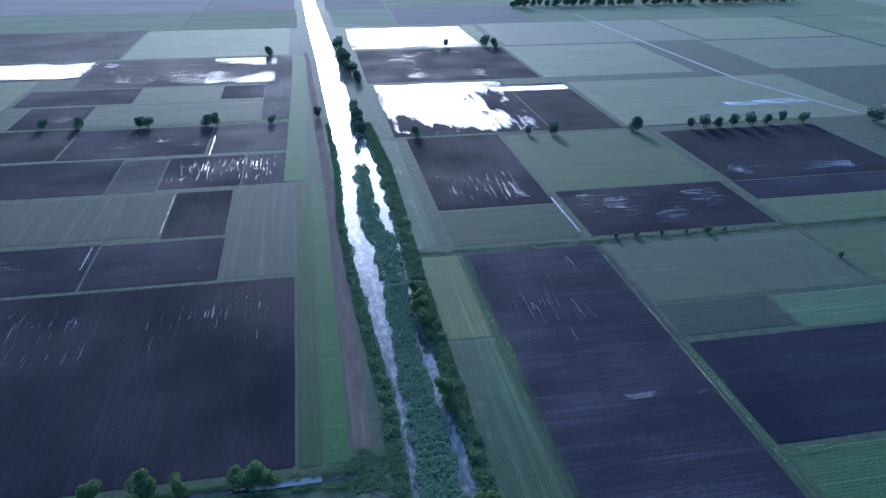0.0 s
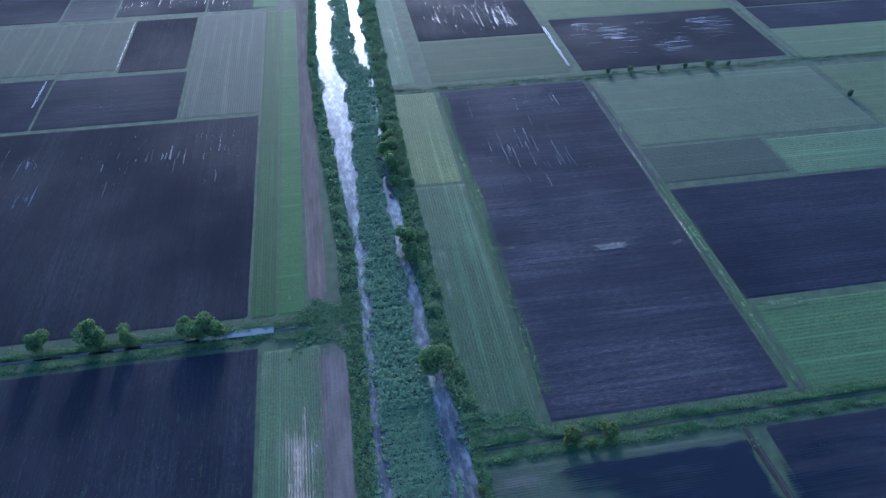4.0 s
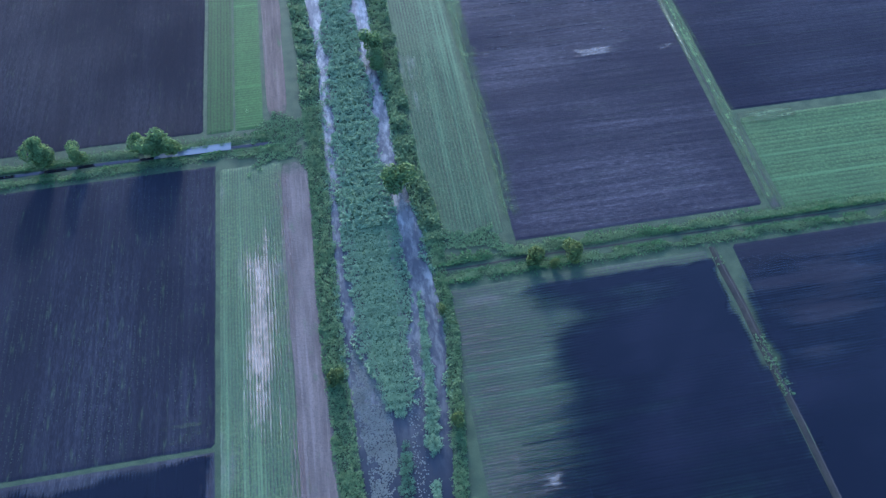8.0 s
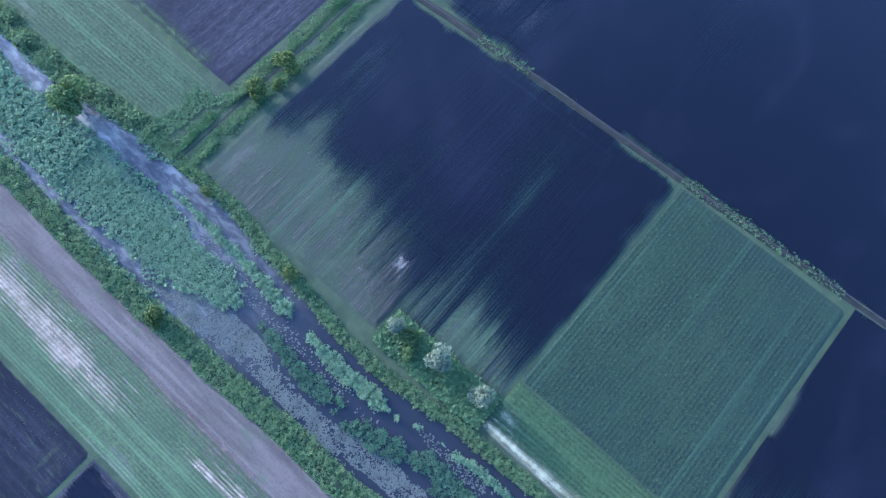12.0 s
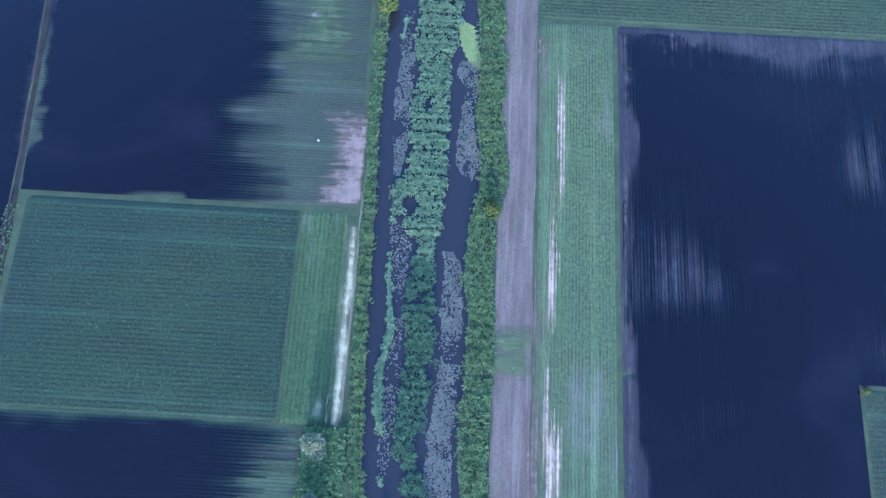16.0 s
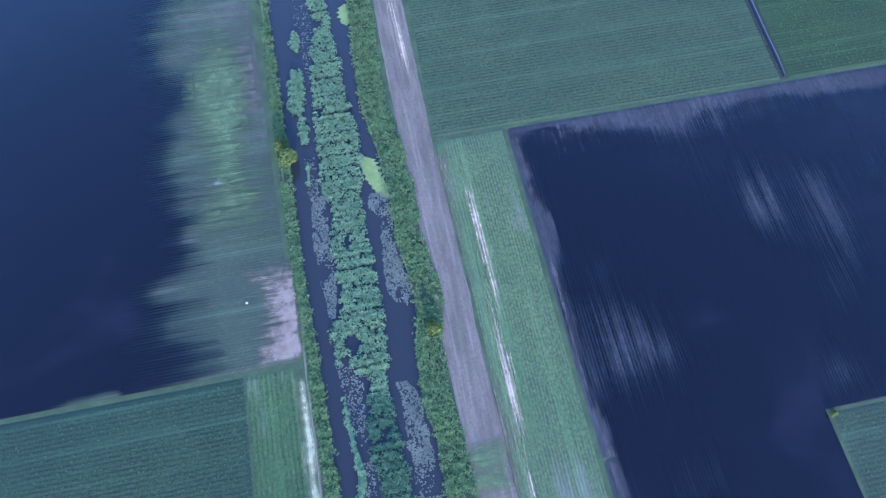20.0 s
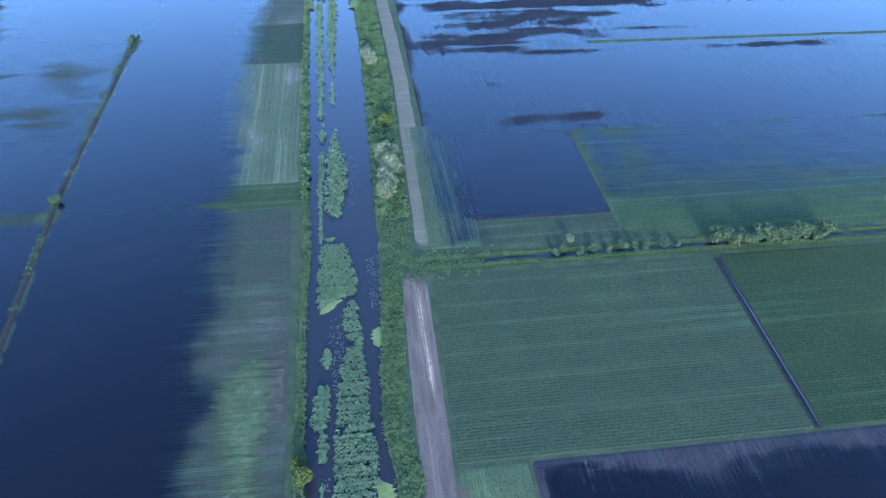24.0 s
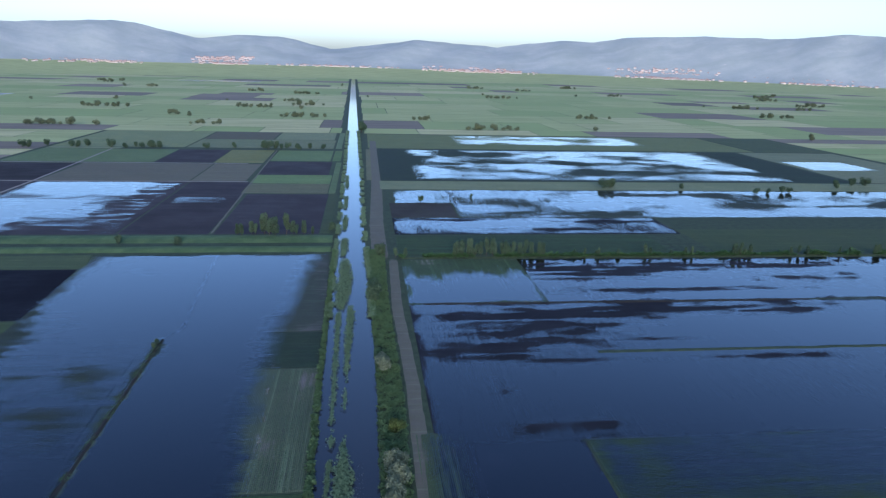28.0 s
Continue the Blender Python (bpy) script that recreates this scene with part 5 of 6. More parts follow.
# ---- trees and bushes ----
def crown_mesh(seed, n, rx, ry, h0, h1, leafsize, mat, lobes=7):
    r = random.Random(seed)
    rng = np.random.default_rng(seed)
    cs = []
    for i in range(lobes):
        a = r.uniform(0, 2 * math.pi)
        d = r.uniform(0.1, 0.62)
        z = r.uniform(h0 + 0.25 * (h1 - h0), h1 - 0.22 * (h1 - h0))
        cs.append((math.cos(a) * rx * d, math.sin(a) * ry * d, z, r.uniform(0.38, 0.62)))
    vs, fs = [], []
    for i in range(n):
        c = cs[r.randrange(lobes)]
        v = rng.normal(size=3)
        v /= np.linalg.norm(v)
        k = r.uniform(0.72, 1.08)
        s = c[3] * k
        p = np.array((c[0] + v[0] * rx * s, c[1] + v[1] * ry * s, max(h0, c[2] + v[2] * (h1 - h0) * 0.5 * s)))
        nrm = v + rng.normal(size=3) * 0.55
        nrm /= np.linalg.norm(nrm)
        t = np.cross(nrm, rng.normal(size=3))
        t /= np.linalg.norm(t) + 1e-6
        b = np.cross(nrm, t)
        l = leafsize * r.uniform(0.6, 1.3)
        k = len(vs)
        vs += [p - t * l * 0.5, p + b * l * 0.35, p + t * l * 0.6 + nrm * l * 0.1, p - b * l * 0.35]
        fs.append((k, k + 1, k + 2, k + 3))
    return mesh_of("crown", vs, fs, M[mat])


def trunk_mesh(seed, h, r0, limbs):
    r = random.Random(seed)
    bm = bmesh.new()

    def limb(a, b, ra, rb):
        d = (b - a).normalized()
        s = d.orthogonal().normalized()
        q = d.cross(s)
        ring = []
        for p, rad in ((a, ra), ((a + b) / 2 + Vector((r.uniform(-1, 1), r.uniform(-1, 1), 0)) * ra * 0.6, (ra + rb) / 2), (b, rb)):
            ring.append([bm.verts.new(p + (s * math.cos(t * math.pi / 3) + q * math.sin(t * math.pi / 3)) * rad) for t in range(6)])
        for i in range(2):
            for j in range(6):
                bm.faces.new((ring[i][j], ring[i][(j + 1) % 6], ring[i + 1][(j + 1) % 6], ring[i + 1][j]))

    top = Vector((r.uniform(-0.1, 0.1) * h, r.uniform(-0.1, 0.1) * h, h))
    limb(Vector((0, 0, -0.15)), top, r0, r0 * 0.5)
    for i in range(limbs):
        a = r.uniform(0, 2 * math.pi)
        base = top * r.uniform(0.55, 0.98)
        limb(base, base + Vector((math.cos(a), math.sin(a), r.uniform(0.6, 1.2))) * h * r.uniform(0.35, 0.6), r0 * 0.4, r0 * 0.12)
    me = bpy.data.meshes.new("trunk")
    bm.to_mesh(me)
    bm.free()
    me.materials.append(M["bark"])
    return me


def plant(name, label, category, seed, n, rx, ry, h0, h1, leafsize, mat, trunk=(1.0, 0.12), lobes=7):
    ob = tagged(new(name), label, category, "trees and bushes of the plain")
    part("trunk", trunk_mesh(seed, trunk[0], trunk[1], 5), ob)
    part("crown", crown_mesh(seed, n, rx, ry, h0, h1, leafsize, mat, lobes), ob)
    return ob


KINDS = {
    "round": [plant("tree", "round bushy green willow by the water", "tree", 11 + i, 2600, 2.1, 2.0, 0.35, 4.4, 0.34, "tree", (2.0, 0.16), 9) for i in range(2)],
    "shrub": [plant("bush", "low yellow-green bush on the bank", "bush", 21 + i, 1300, 1.7, 1.5, 0.1, 2.4, 0.32, "yellow", (0.8, 0.07), 6) for i in range(2)],
    "silver": [plant("willow", "grey-leaved willow on the canal bank", "tree", 31 + i, 2200, 2.0, 2.3, 0.4, 4.6, 0.36, "willow", (2.0, 0.14), 8) for i in range(2)],
    "field": [plant("tree", "green field tree on a ditch bank", "tree", 41 + i, 1100, 2.8 + 0.5 * i, 2.6 + 0.3 * i, 0.15, 5.6 + 0.5 * i, 0.62, "far_tree", (2.6, 0.2), 7 + i) for i in range(3)],
    "thin": [plant("tree", "slender green tree in a row", "tree", 51 + i, 700, 1.3, 1.3, 0.6, 6.2, 0.5, "far_tree", (3.2, 0.13), 6) for i in range(2)],
}
used = collections.Counter()


def grow(kind, x, y, s=1.0, z=0.0):
    stock = KINDS[kind]
    k = used[kind]
    used[kind] += 1
    m = pose(x, y, z, 0, 0, rnd.uniform(0, 360)) @ Matrix.Diagonal((s * rnd.uniform(0.9, 1.1), s * rnd.uniform(0.9, 1.1), s * rnd.uniform(0.9, 1.1), 1))
    if k < len(stock):
        stock[k].matrix_basis = m
        return stock[k]
    src = stock[k % len(stock)]
    keep = src.scale.copy()
    src.scale = (1, 1, 1)
    ob = copy_thing(src, m)
    src.scale = keep
    ob.scale = m.to_scale()
    return ob


for x, y, s in ((-29.8, -25, 0.5), (-31.4, -26, 0.6), (-24.9, -86.4, 1.35), (-24.6, -117, 1.0), (-24.2, -121.5, 1.1), (36, -102.6, 1.35), (16.5, -101.6, 1.25), (19, -102.2, 1.1), (14, -101.2, 1.1), (44.8, -102.8, 1.2), (29.6, -102, 1.0), (-24, -143, 0.8), (-24.2, -150, 1.1), (-24.5, -156, 1.3), (-24.3, -161, 1.0), (-24, -168, 0.7)):
    grow("round", x, y, s)
for x, y, s in ((-44, -68.6, 1.1), (-50.5, -68, 1.3), (-10.8, -53.6, 1.0), (-27.2, -44.6, 0.8), (-27.6, 48.8, 1.2), (-28.6, 51, 0.9), (-11.3, 18, 0.8), (-28, -62, 0.6), (-47, -67, 0.6), (-9.2, 151, 1.6), (-10, 121, 1.0)):
    grow("shrub", x, y, s)
for x, y, s in ((-32, -21.4, 1.05), (-31.8, -14.2, 0.85), (-31.6, -28.6, 0.7), (-10.4, 131.5, 1.3), (-9.2, 126.5, 1.4), (-10.2, 121.5, 1.3), (-10.8, 117.4, 1.2), (-8.6, 134, 1.0), (-8.4, 129, 1.1), (-11, 186.8, 1.3), (-11.4, 191, 1.1), (26, 98.5, 0.5)):
    grow("silver", x, y, s)
# rough grass on the small plot and along the dike path
pts = [(rnd.uniform(-33.4, -28.2), rnd.uniform(-30, -12), 0.0, rnd.uniform(0.6, 1.4)) for _ in range(2600)]
tufts("rough_grass", pts, 0.34, "grass", "rank rough grass on a small plot", "grass", 5, 0.9)
pts = []
for _ in range(5200):
    y = rnd.uniform(-64, 216)
    if noise.noise((0, y * 0.08, 90)) > (0.3 if -46 < y < 90 else 0.0) or -12 < y < 15:
        pts.append((wave(y, DITCH_W) - 1.0 + rnd.choice((-0.45, 0.45)) + rnd.gauss(0, 0.22), y, 0.05, rnd.uniform(0.3, 1.1)))
tufts("rough_grass", pts, 0.22, "grass", "rank grass beside the dike path", "grass", 5, 0.7)
# bushes along the northern cross ditch
for i in range(26):
    x = (22, 24, 27, 30, 33, 36.5, 39, 41, 45, 48)[i] if i < 10 else 56 + (i - 10) * 1.7 + rnd.uniform(-0.5, 0.5)
    grow("field", x, 95 + rnd.uniform(-0.8, 0.8), rnd.uniform(0.3, 0.4) if i < 10 else rnd.uniform(0.5, 0.75))
# canal-side trees to the south and north
for x, y, s in ((-22, -503, 1.6), (-22.5, -468, 1.7), (-23, -450, 1.8), (-25, -432, 1.4), (-28, -412, 1.3), (-20.4, -345, 1.2), (-20.2, -333, 1.3), (-20.8, -322, 1.2), (-22, -312, 1.1), (-13.3, 258, 1.2), (-13, 252, 0.9), (-9.5, 318, 1.2), (-19, 917, 2.4), (-34, 372, 0.9), (-3, -343, 0.9)):
    grow("field", x, y, s)
# rows of trees between the fields
for x, y, s in ((123, -344, 0.8), (107, -341.5, 1.0), (80, -339, 0.9), (76, -338.7, 0.9), (49, -337.3, 1.0), (45, -337.3, 1.0), (19, -336.5, 0.7), (25, -495, 1.2), (-97.7, -300, 0.7), (-110, -299.5, 1.0), (-149.4, -297, 1.3), (-177.8, -298, 0.9), (-184.6, -297.5, 1.0), (-191.4, -296.5, 1.0), (-200, -297.5, 1.0), (-208, -296.5, 1.1)):
    grow("field", x, y, s)
for x, y, s in ((-219, -298.5, 0.9), (-227, -299, 0.9), (-238, -297, 0.9), (-46, -306, 0.9), (-99, -508, 1.0), (-128, -506, 1.4), (-133, -500, 1.2), (-94, -190, 0.35), (-101, -190, 0.3), (-110, -190, 0.3), (-118, -189, 0.3), (-126, -189, 0.4), (-132, -189, 0.3), (-157, -165, 0.35)):
    grow("field", x, y, s)
for i in range(16):
    grow("field", -275 - i * 9 + rnd.uniform(-3, 3), -290 + rnd.uniform(-3, 3), rnd.uniform(0.8, 1.3))
for i in range(44):
    grow("field", -200 - i * 7 + rnd.uniform(-3, 3), -690 + rnd.uniform(-5, 5), rnd.uniform(1.0, 1.9))
for x, y in ((-82.6, 124), (-84.2, 213), (-83.9, 209)):
    grow("field", x, y, 0.35)
for x in (-199, -109.4, -138):
    grow("field", x, 343, 0.8)
for i in range(12):
    grow("thin", -84 + i * 3.6 + rnd.uniform(-1, 1), 360 + rnd.uniform(-4, 3), rnd.uniform(1.5, 2.1) if 3 < i < 8 else rnd.uniform(0.9, 1.4))
for i in range(15):
    grow("thin", 28 + i * 3.1 + rnd.uniform(-1, 1), 316 + rnd.uniform(-1, 1.5), rnd.uniform(1.0, 1.5))
for x, s in ((-2, 1.0), (3, 0.8), (98.5, 0.8), (108.6, 0.7), (123.4, 1.1), (126, 0.8), (148, 0.8), (170, 1.2), (173, 1.1), (200, 0.8), (205, 0.9), (209, 0.8), (228, 0.7), (250, 0.9), (275, 0.9)):
    grow("thin", x, 315 + rnd.uniform(-1, 1), s)
for x, y, s in ((168, 510, 1.4), (174, 511, 1.5), (230, 507, 0.8), (280, 486, 0.9), (291, 489, 0.8), (304, 492, 1.0), (310, 492, 0.8), (366, 516, 1.2), (385, 524, 1.2), (398, 525, 1.2), (58, 469, 0.5), (21, 452, 0.8)):
    grow("field", x, y, s)
for x in (-353, -346, -333, -309, -302, -295, -269, -256, -248, -240, -232, -221, -177, -150, -120, -114, -107, -101, -95, -84, -72, -58, -400, -420):
    grow("field", x, 735 + rnd.uniform(-8, 8), rnd.uniform(0.9, 1.6))
for i in range(22):
    grow("thin", rnd.choice((rnd.uniform(30, 75), rnd.uniform(85, 260))), 315.5 + rnd.uniform(-1.2, 1.2), rnd.uniform(0.5, 1.0))
pts = []
for _ in range(5200):
    x = rnd.uniform(0, 300)
    if noise.noise((x * 0.06, 0, 71)) > -0.25:
        pts.append((x, 315 + rnd.gauss(0, 1.0), 0.2, rnd.uniform(0.4, 1.3) * (1.1 + noise.noise((x * 0.1, 4, 72)))))
tufts("hedge_growth", pts, 0.8, "sedge", "dark low growth under a row of trees", "hedge", 4, 1.2)
spots = []
for i in range(16):
    a, d = rnd.uniform(-0.55, 0.75), rnd.uniform(1000, 2600)
    spots.append((d * math.sin(a), d * math.cos(a), rnd.uniform(0.9, 1.6)))
for i in range(30):
    a, d = rnd.uniform(-0.6, 0.6), rnd.uniform(950, 2900)
    x0, y0 = d * math.sin(a), d * math.cos(a)
    if -120 < x0 < 20:
        x0 -= 160
    for j in range(rnd.randint(4, 10)):
        spots.append((x0 + j * rnd.uniform(6, 10), y0 + rnd.uniform(-3, 3), rnd.uniform(0.7, 1.4) * (1 + d / 6000)))
# distant trees take the leaf colour that has haze painted in
models = []
for i in range(3):
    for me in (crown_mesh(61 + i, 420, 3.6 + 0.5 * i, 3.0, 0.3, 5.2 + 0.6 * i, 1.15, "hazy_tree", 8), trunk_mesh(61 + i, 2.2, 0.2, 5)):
        models.append(([tuple(v.co) for v in me.vertices], [tuple(p.vertices) for p in me.polygons]))
vs, fs, mi = [], [], []
for k, (x, y, s) in enumerate(spots):
    turn = rnd.uniform(0, 6.28)
    c, q = s * math.cos(turn), s * math.sin(turn)
    for w in (0, 1):
        mv, mf = models[2 * (k % 3) + w]
        b = len(vs)
        vs += [(x + c * p[0] - q * p[1], y + q * p[0] + c * p[1], s * p[2]) for p in mv]
        fs += [tuple(b + n for n in f) for f in mf]
        mi += [w] * len(mf)
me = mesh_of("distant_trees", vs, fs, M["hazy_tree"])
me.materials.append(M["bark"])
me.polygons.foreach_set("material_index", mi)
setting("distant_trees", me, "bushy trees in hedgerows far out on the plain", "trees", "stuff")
# rough verges where the tracks meet the cross ditches
pts = []
for x0, x1, y0, y1, n in ((-14, 1, -110, -93, 6000), (-12, 10, 90, 101, 5200), (-42, -26, -77, -71, 2600)):
    for _ in range(n):
        x, y = rnd.uniform(x0, x1), rnd.uniform(y0, y1)
        mid = 1 - max(abs(2 * (x - x0) / (x1 - x0) - 1), abs(2 * (y - y0) / (y1 - y0) - 1))
        if noise.noise((x * 0.3, y * 0.3, 44)) + 0.5 * noise.noise((x, y, 45)) + 1.2 * mid > 0.45:
            pts.append((x, y, 0.02, rnd.uniform(0.4, 1.2)))
tufts("rough_grass", pts, 0.24, "grass", "rough pale grass where a track meets a ditch", "grass", 4, 0.7)



def stone(x, y, s):
    bm = bmesh.new()
    bmesh.ops.create_icosphere(bm, subdivisions=2, radius=s)
    for v in bm.verts:
        v.co *= 1 + 0.25 * noise.noise(v.co * 2.5 / s + Vector((x, y, 0)))
        v.co.z = max(v.co.z * 0.6, -0.1 * s) + 0.1 * s
    me = bpy.data.meshes.new("stone")
    bm.to_mesh(me)
    bm.free()
    me.materials.append(M["sand"])
    ob = tagged(new("stone", me), "pale stone lying on bare sandy soil", "stone")
    ob.location = (x, y, 0.12)
    return ob


stone(-35.9, 27.0, 0.2)
grow("shrub", 37.2, -3.4, 0.4)


# ---- the far plain: a patchwork of fields ----
def patchwork(name, cells, mat, label):
    vs, fs = [], []
    for x0, x1, y0, y1 in cells:
        k, z = len(vs), 0.06 + 0.004 * (next(laid) % 11)
        vs += [(x0, y0, z), (x1, y0, z), (x1, y1, z), (x0, y1, z)]
        fs.append((k, k + 1, k + 2, k + 3))
    me = mesh_of(name, vs, fs, mat)
    return setting(name, me, label, "fields", "stuff")


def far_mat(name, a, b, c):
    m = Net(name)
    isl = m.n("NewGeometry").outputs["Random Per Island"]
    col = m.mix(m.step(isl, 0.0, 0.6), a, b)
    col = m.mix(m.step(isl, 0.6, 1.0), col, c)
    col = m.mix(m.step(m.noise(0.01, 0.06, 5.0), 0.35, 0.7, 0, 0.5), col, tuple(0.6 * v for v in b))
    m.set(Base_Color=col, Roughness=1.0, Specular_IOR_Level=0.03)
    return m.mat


# far field colours are paler than the near ones: haze painted in
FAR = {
    "green": far_mat("haze_paled_green_fields", (0.21, 0.27, 0.115), (0.28, 0.315, 0.15), (0.35, 0.35, 0.19)),
    # southern fields, raised in tone to paint haze
    "soft": far_mat("haze_paled_southern_fields", (0.11, 0.13, 0.072), (0.135, 0.155, 0.088), (0.16, 0.175, 0.105)),
    "dark": far_mat("haze_paled_dark_fields", (0.13, 0.12, 0.1), (0.165, 0.15, 0.125), (0.2, 0.18, 0.145)),
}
M["pool"] = water("far_pool_water", (0.03, 0.04, 0.06), 0.1, 0.02)
cells = {"green": [], "soft": [], "dark": [], "pool": []}
for sgn, start, stop in ((1, 905, 4400), (-1, 600, 2400)):
    y = start
    while y < stop:
        dy = rnd.uniform(40, 110) * (1 + y / 2500)
        x = -2600 + rnd.uniform(0, 60)
        while x < 2600:
            dx = rnd.uniform(40, 170) * (1 + y / 2500)
            inside = sgn > 0 and y < 905 and -330 < x < 430
            zw, ze = wave(sgn * (y + dy / 2), WEST) - 6 - dy * 0.02, wave(sgn * (y + dy / 2), EAST) + 6 + dy * 0.02
            if not inside:
                t = rnd.random()
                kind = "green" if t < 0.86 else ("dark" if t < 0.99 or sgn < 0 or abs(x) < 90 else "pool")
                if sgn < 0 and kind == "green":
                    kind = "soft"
                a, b = sorted((sgn * y, sgn * (y + dy - 0.9)))
                for p, q in ((x, min(x + dx - 0.9, zw)), (max(x, ze), x + dx - 0.9)) if x < ze and x + dx > zw else ((x, x + dx - 0.9),):
                    if q - p > 4:
                        cells[kind].append((p, q, a, b))
            x += dx
        y += dy
for sx in (-1, 1):
    y = -598
    while y < 905:
        dy = min(rnd.uniform(40, 70), 904 - y) if y < 890 else 20
        if y > 890:
            break
        x = 530 if sx > 0 else 335
        if y < 330:
            x = 425 if sx < 0 and y < -350 else 300
        while x < 1800:
            dx = rnd.uniform(60, 170)
            a, b = sorted((sx * x, sx * (x + dx - 0.9)))
            cells["dark" if rnd.random() > 0.8 else ("soft" if y < 250 else "green")].append((a, b, y, y + dy - 0.9))
            x += dx
        y += dy
patchwork("far_fields", cells["green"], FAR["green"], "patchwork of green fields with haze in their pale colour")
patchwork("far_fields", cells["soft"], FAR["soft"], "patchwork of southern fields with haze in their grey-green")
patchwork("far_fields", cells["dark"], FAR["dark"], "patchwork of ploughed fields paled by painted haze")
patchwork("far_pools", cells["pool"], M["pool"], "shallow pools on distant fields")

# ---- mountains and villages at the far end of the plain ----
RIDGE = [(-60, 1.6), (-40, 1.9), (-24.8, 1.94), (-17.9, 2.34), (-16.5, 2.22), (-12.3, 1.27), (-9.4, 1.61), (-6.1, 1.59), (-2.3, 0.74), (4.3, 1.63), (10.5, 1.23), (15.8, 1.85), (17.9, 1.72), (20.4, 2.14), (25.7, 2.29), (31.8, 2.16), (35.2, 2.52), (37.5, 2.34), (60, 2.0)]
# the air's haze is painted into the hills' pale blue-grey base colour
mm = Net("haze_tinted_hills")
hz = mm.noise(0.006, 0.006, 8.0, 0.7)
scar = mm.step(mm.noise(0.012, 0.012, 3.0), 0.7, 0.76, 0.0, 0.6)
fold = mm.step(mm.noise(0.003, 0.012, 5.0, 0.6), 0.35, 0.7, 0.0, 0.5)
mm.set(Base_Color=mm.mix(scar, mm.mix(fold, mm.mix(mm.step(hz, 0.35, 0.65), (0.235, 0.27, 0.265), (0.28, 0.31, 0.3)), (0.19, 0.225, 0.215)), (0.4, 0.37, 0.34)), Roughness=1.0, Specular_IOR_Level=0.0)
vs, fs = [], []
AZ, RINGS = 240, 14
for i in range(AZ + 1):
    az = -60 + 120 * i / AZ
    foot = 3500 + 300 * noise.noise((az * 0.08, 0, 1))
    top = 91 + 4650 * math.tan(radians(wave(az, RIDGE))) + 6 * noise.noise((az * 0.9, 0, 2))
    rise = wave(az, [(-60, 60), (-25, 60), (0, 55), (15, 45), (38, 22), (60, 20)])
    for j in range(RINGS + 1):
        v = j / RINGS
        d = foot + (4650 - foot) * v
        if v < 0.6:
            h = -1 + rise * (v / 0.6) ** 1.3
        else:
            k = (v - 0.6) / 0.4
            h = rise + (top - rise) * (k ** 0.85) + 45 * math.sin(math.pi * k) * noise.noise((az * 0.35, v * 3, 3))
        vs.append((d * math.sin(radians(az)) - 17, d * math.cos(radians(az)) - 9, h))
for i in range(AZ):
    for j in range(RINGS):
        a = i * (RINGS + 1) + j
        fs.append((a, a + RINGS + 1, a + RINGS + 2, a + 1))
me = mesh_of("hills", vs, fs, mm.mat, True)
# the hill foot shares the fields' haze-paled colour
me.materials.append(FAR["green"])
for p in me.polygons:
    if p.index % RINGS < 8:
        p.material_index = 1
setting("backdrop_hills", me, "wooded hills behind the plain, haze in their blue-grey colour", "hills")

wallm = plain("village_walls", (0.34, 0.3, 0.27), (0.46, 0.42, 0.38), 0.02)
roofm = plain("village_roofs", (0.27, 0.17, 0.13), (0.33, 0.21, 0.17), 0.02)
vs, fs, mi = [], [], []
for az0, az1, v0, v1, n in ((-13, -8, 0.55, 0.66, 90), (-24, -15, 0.5, 0.6, 50), (4, 14, 0.5, 0.62, 120), (19, 28, 0.52, 0.66, 130), (29, 38, 0.54, 0.62, 60), (-8, 4, 0.56, 0.6, 40)):
    for _ in range(int(n * 1.7)):
        az, v = rnd.triangular(az0, az1), rnd.uniform(v0, v1)
        foot = 3500 + 300 * noise.noise((az * 0.08, 0, 1))
        rise = wave(az, [(-60, 60), (-25, 60), (0, 55), (15, 45), (38, 22), (60, 20)])
        top = 91 + 4650 * math.tan(radians(wave(az, RIDGE)))
        h = -1 + rise * (v / 0.6) ** 1.3 if v < 0.6 else rise + (top - rise) * (((v - 0.6) / 0.4) ** 0.85)
        d = foot + (4650 - foot) * v
        x, y = d * math.sin(radians(az)) - 17, d * math.cos(radians(az)) - 9
        w, q, t = rnd.uniform(3.5, 9), rnd.uniform(3, 6), rnd.uniform(2.5, 6)
        k = len(vs)
        vs += [(x - w, y - q, h - 4), (x + w, y - q, h - 4), (x + w, y + q, h - 4), (x - w, y + q, h - 4)]
        vs += [(x - w, y - q, h + t), (x + w, y - q, h + t), (x + w, y + q, h + t), (x - w, y + q, h + t), (x - w, y, h + t + 3), (x + w, y, h + t + 3)]
        fs += [(k, k + 1, k + 5, k + 4), (k + 1, k + 2, k + 6, k + 9, k + 5), (k + 2, k + 3, k + 7, k + 6), (k + 3, k, k + 4, k + 8, k + 7), (k + 4, k + 5, k + 9, k + 8), (k + 6, k + 7, k + 8, k + 9)]
        mi += [0, 0, 0, 0, 1, 1]
me = mesh_of("village", vs, fs, wallm)
me.materials.append(roofm)
me.polygons.foreach_set("material_index", mi)
setting("village_houses", me, "pale houses with red roofs at the foot of the hills", "houses", "stuff")

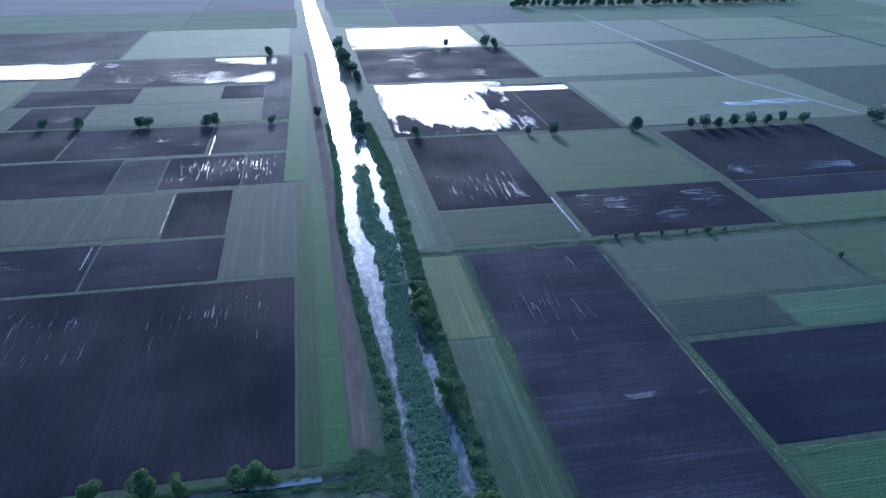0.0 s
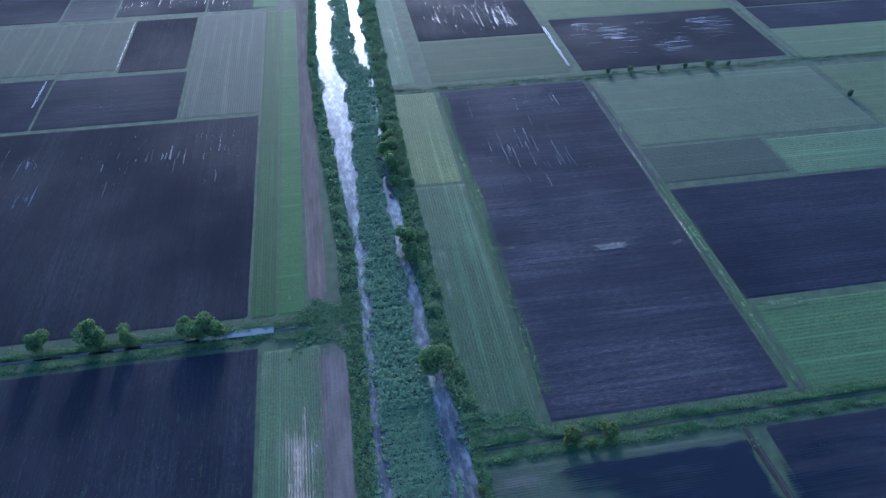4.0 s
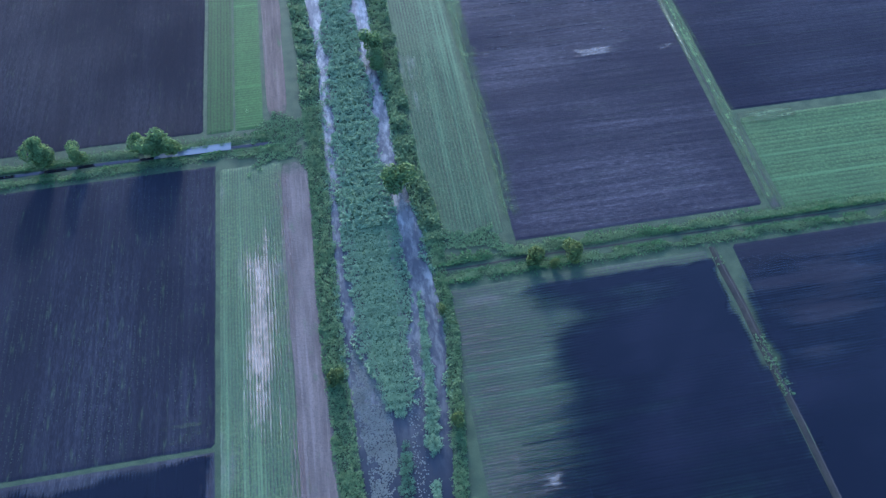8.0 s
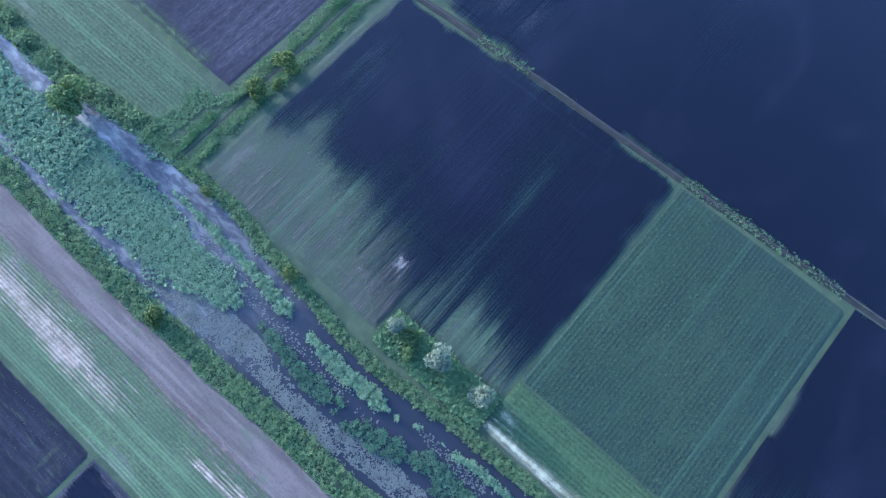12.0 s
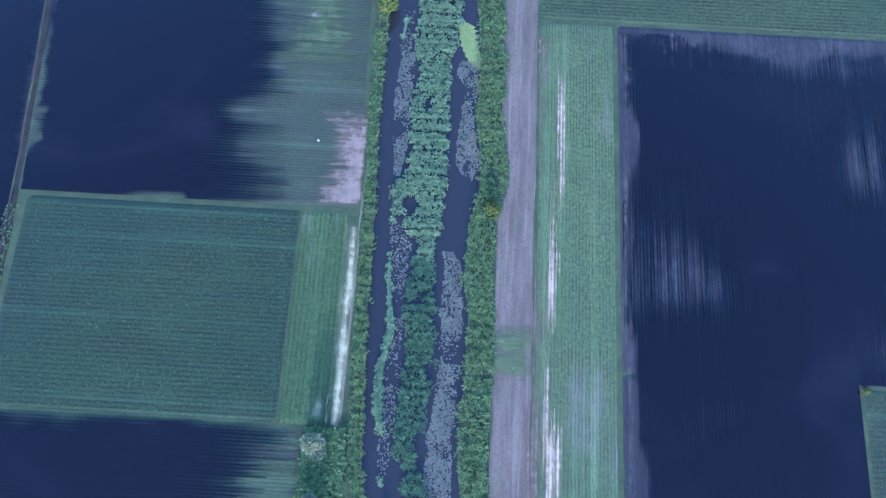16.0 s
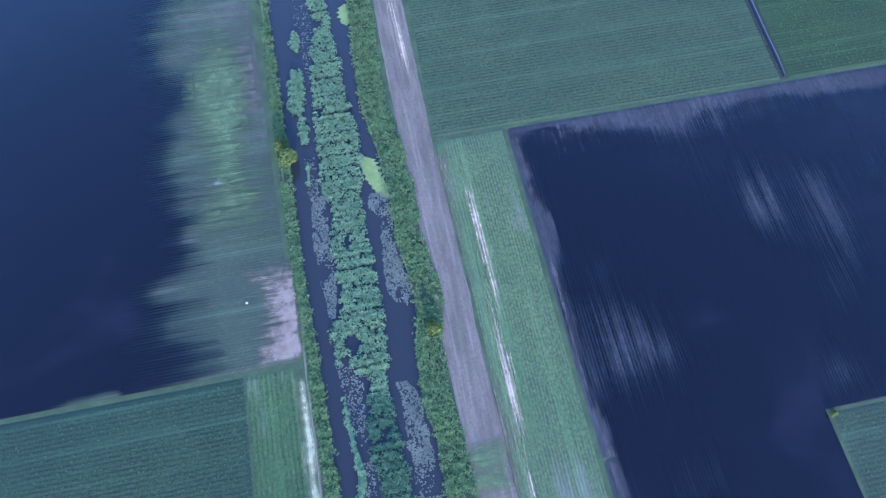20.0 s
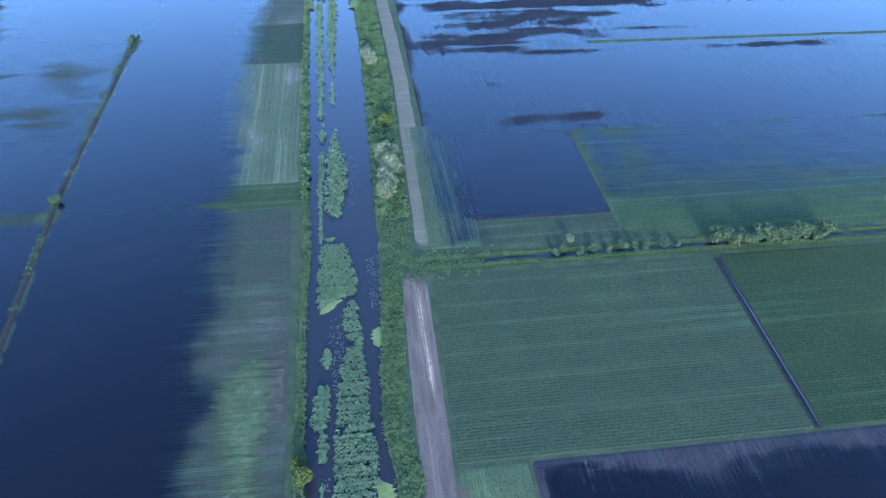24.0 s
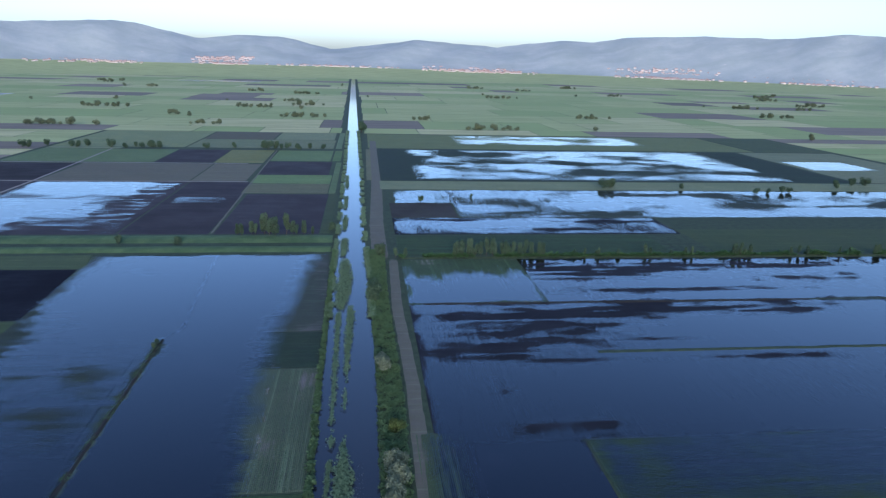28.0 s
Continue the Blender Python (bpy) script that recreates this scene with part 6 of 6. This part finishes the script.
# ---- lily pads and algae on the canal ----
def pads(bands, label):
    """Floating leaves over bands of (y, west, east), each band with its number of leaves to the square metre."""
    vs, fs = [], []
    for per, band in bands:
        y0, y1 = band[0][0], band[-1][0]
        x0, x1 = min(p[1] for p in band), max(p[2] for p in band)
        for _ in range(int((x1 - x0) * (y1 - y0) * per)):
            x, y = rnd.uniform(x0, x1), rnd.uniform(y0, y1)
            a, b = edges(y, band)
            o = 0.35 * noise.noise((y * 0.7, 1, 61))
            if not a + o < x < b + o:
                continue
            if noise.noise((x * 0.5, y * 0.25, 50)) + 0.7 * noise.noise((x * 1.3, y * 1.3, 52)) < rnd.uniform(-0.7, 0.15):
                continue
            r, k, a0 = rnd.uniform(0.06, 0.14), len(vs), rnd.uniform(0, 6.3)
            tilt = rnd.uniform(-0.03, 0.05)
            for s in range(7):
                a = a0 + s * 0.95
                vs.append((x + r * math.cos(a), y + r * math.sin(a), LEVEL + 0.03 + tilt * math.cos(a)))
            fs.append(tuple(range(k, k + 7)))
    return setting("lily_pads", mesh_of("lily_pads", vs, fs, M["lily"]), label, "plants", "stuff")


pads((
    (66, [(-58, -15.2, -13.6), (-51.5, -16.6, -13.2), (-47.6, -18.3, -13.4), (-41, -18.3, -14.2), (-36, -17.2, -14.1), (-31, -16.5, -13.9), (-25, -16.9, -13.8), (-18, -18.4, -15), (-12, -18.3, -15.1), (-8, -17.6, -14.8), (-3, -17.3, -14.6)]),
    (20, [(-3, -17.4, -15.6), (1, -17.4, -14.4)]),
    (60, [(1, -17.2, -14.4), (4, -17.5, -14.6), (10, -17.2, -15), (12, -17.8, -16.2)]),
    (60, [(22.4, -15.2, -14.2), (25, -16.6, -13), (31, -16.3, -14.3), (36.5, -15.5, -13.8), (38.5, -17, -14), (41, -16.8, -14)]),
), "pale grey-green lily pads crowding the canal")
pads((
    (50, [(22.5, -25, -24.2), (28, -25.4, -23.3), (35.5, -25.8, -23.4), (42, -25.2, -23.2)]), (18, [(42, -25.6, -23.8), (49, -25.4, -23.8)]),
    (15, [(-17, -24.2, -22.9), (-5, -24, -22.2), (3.6, -23.4, -22.4), (9.7, -24.6, -22.1), (14, -24.8, -21.8), (16, -25.2, -24)]),
    (7, [(-58, -24.4, -22.6), (-46, -23.4, -20.4), (-40, -22.4, -20.4), (-22, -21.4, -19.6)]), (5, [(63, -22.8, -21.6), (68, -23.4, -21), (77, -24, -21.2), (83, -24, -21.4)]),
    (9, [(62, -15.6, -14.8), (70, -15.6, -14.8)]), (6, [(84, -16.2, -14.2), (99, -16.4, -14)]), (2.5, [(116, -18.9, -18), (128, -18.8, -17), (138, -18.9, -17.4)]),
), "grey-green lily pads floating on dark water")


def algae(spine, seed):
    """A ragged floating mat along a line of (x, y, half width)."""
    vs, fs = [], []
    n = len(spine) - 1
    m = 10 * n
    for i in range(m + 1):
        t = i / 10
        k = min(int(t), n - 1)
        x, y, w = ((1 - t + k) * a + (t - k) * b for a, b in zip(spine[k], spine[k + 1]))
        w *= min(1.0, i / 3, (m - i) / 3) + 0.02
        l, r = w * (1 + 0.5 * noise.noise((i * 0.5, 1, seed))), w * (1 + 0.5 * noise.noise((i * 0.5, 2, seed)))
        vs += [(x - l, y, LEVEL + 0.02), (x - 0.3 * l, y + 0.15, LEVEL + 0.035), (x + 0.4 * r, y - 0.1, LEVEL + 0.04), (x + r, y, LEVEL + 0.02)]
    for i in range(m):
        for j in range(3):
            a = i * 4 + j
            fs.append((a, a + 1, a + 5, a + 4))
    return setting("algae_mat", mesh_of("algae_mat", vs, fs, M["algae"]), "floating mat of yellow-green algae", "algae")


algae([(-13.9, 39.6, 0.5), (-14.6, 41.2, 1.0), (-15.4, 43.4, 1.2), (-15.8, 46, 1.3), (-16.2, 47.6, 0.8)], 1)
algae([(-15.2, 74, 0.6), (-15.1, 76.5, 1.2), (-14.9, 79, 1.0)], 2)
algae([(-25.2, 83.2, 0.4), (-24.2, 84.4, 1.1), (-23.2, 85.8, 0.9), (-21.4, 87, 0.7)], 3)
algae([(-21.2, 72.6, 0.3), (-19.6, 73.6, 0.8), (-18.9, 74.4, 0.4)], 4)
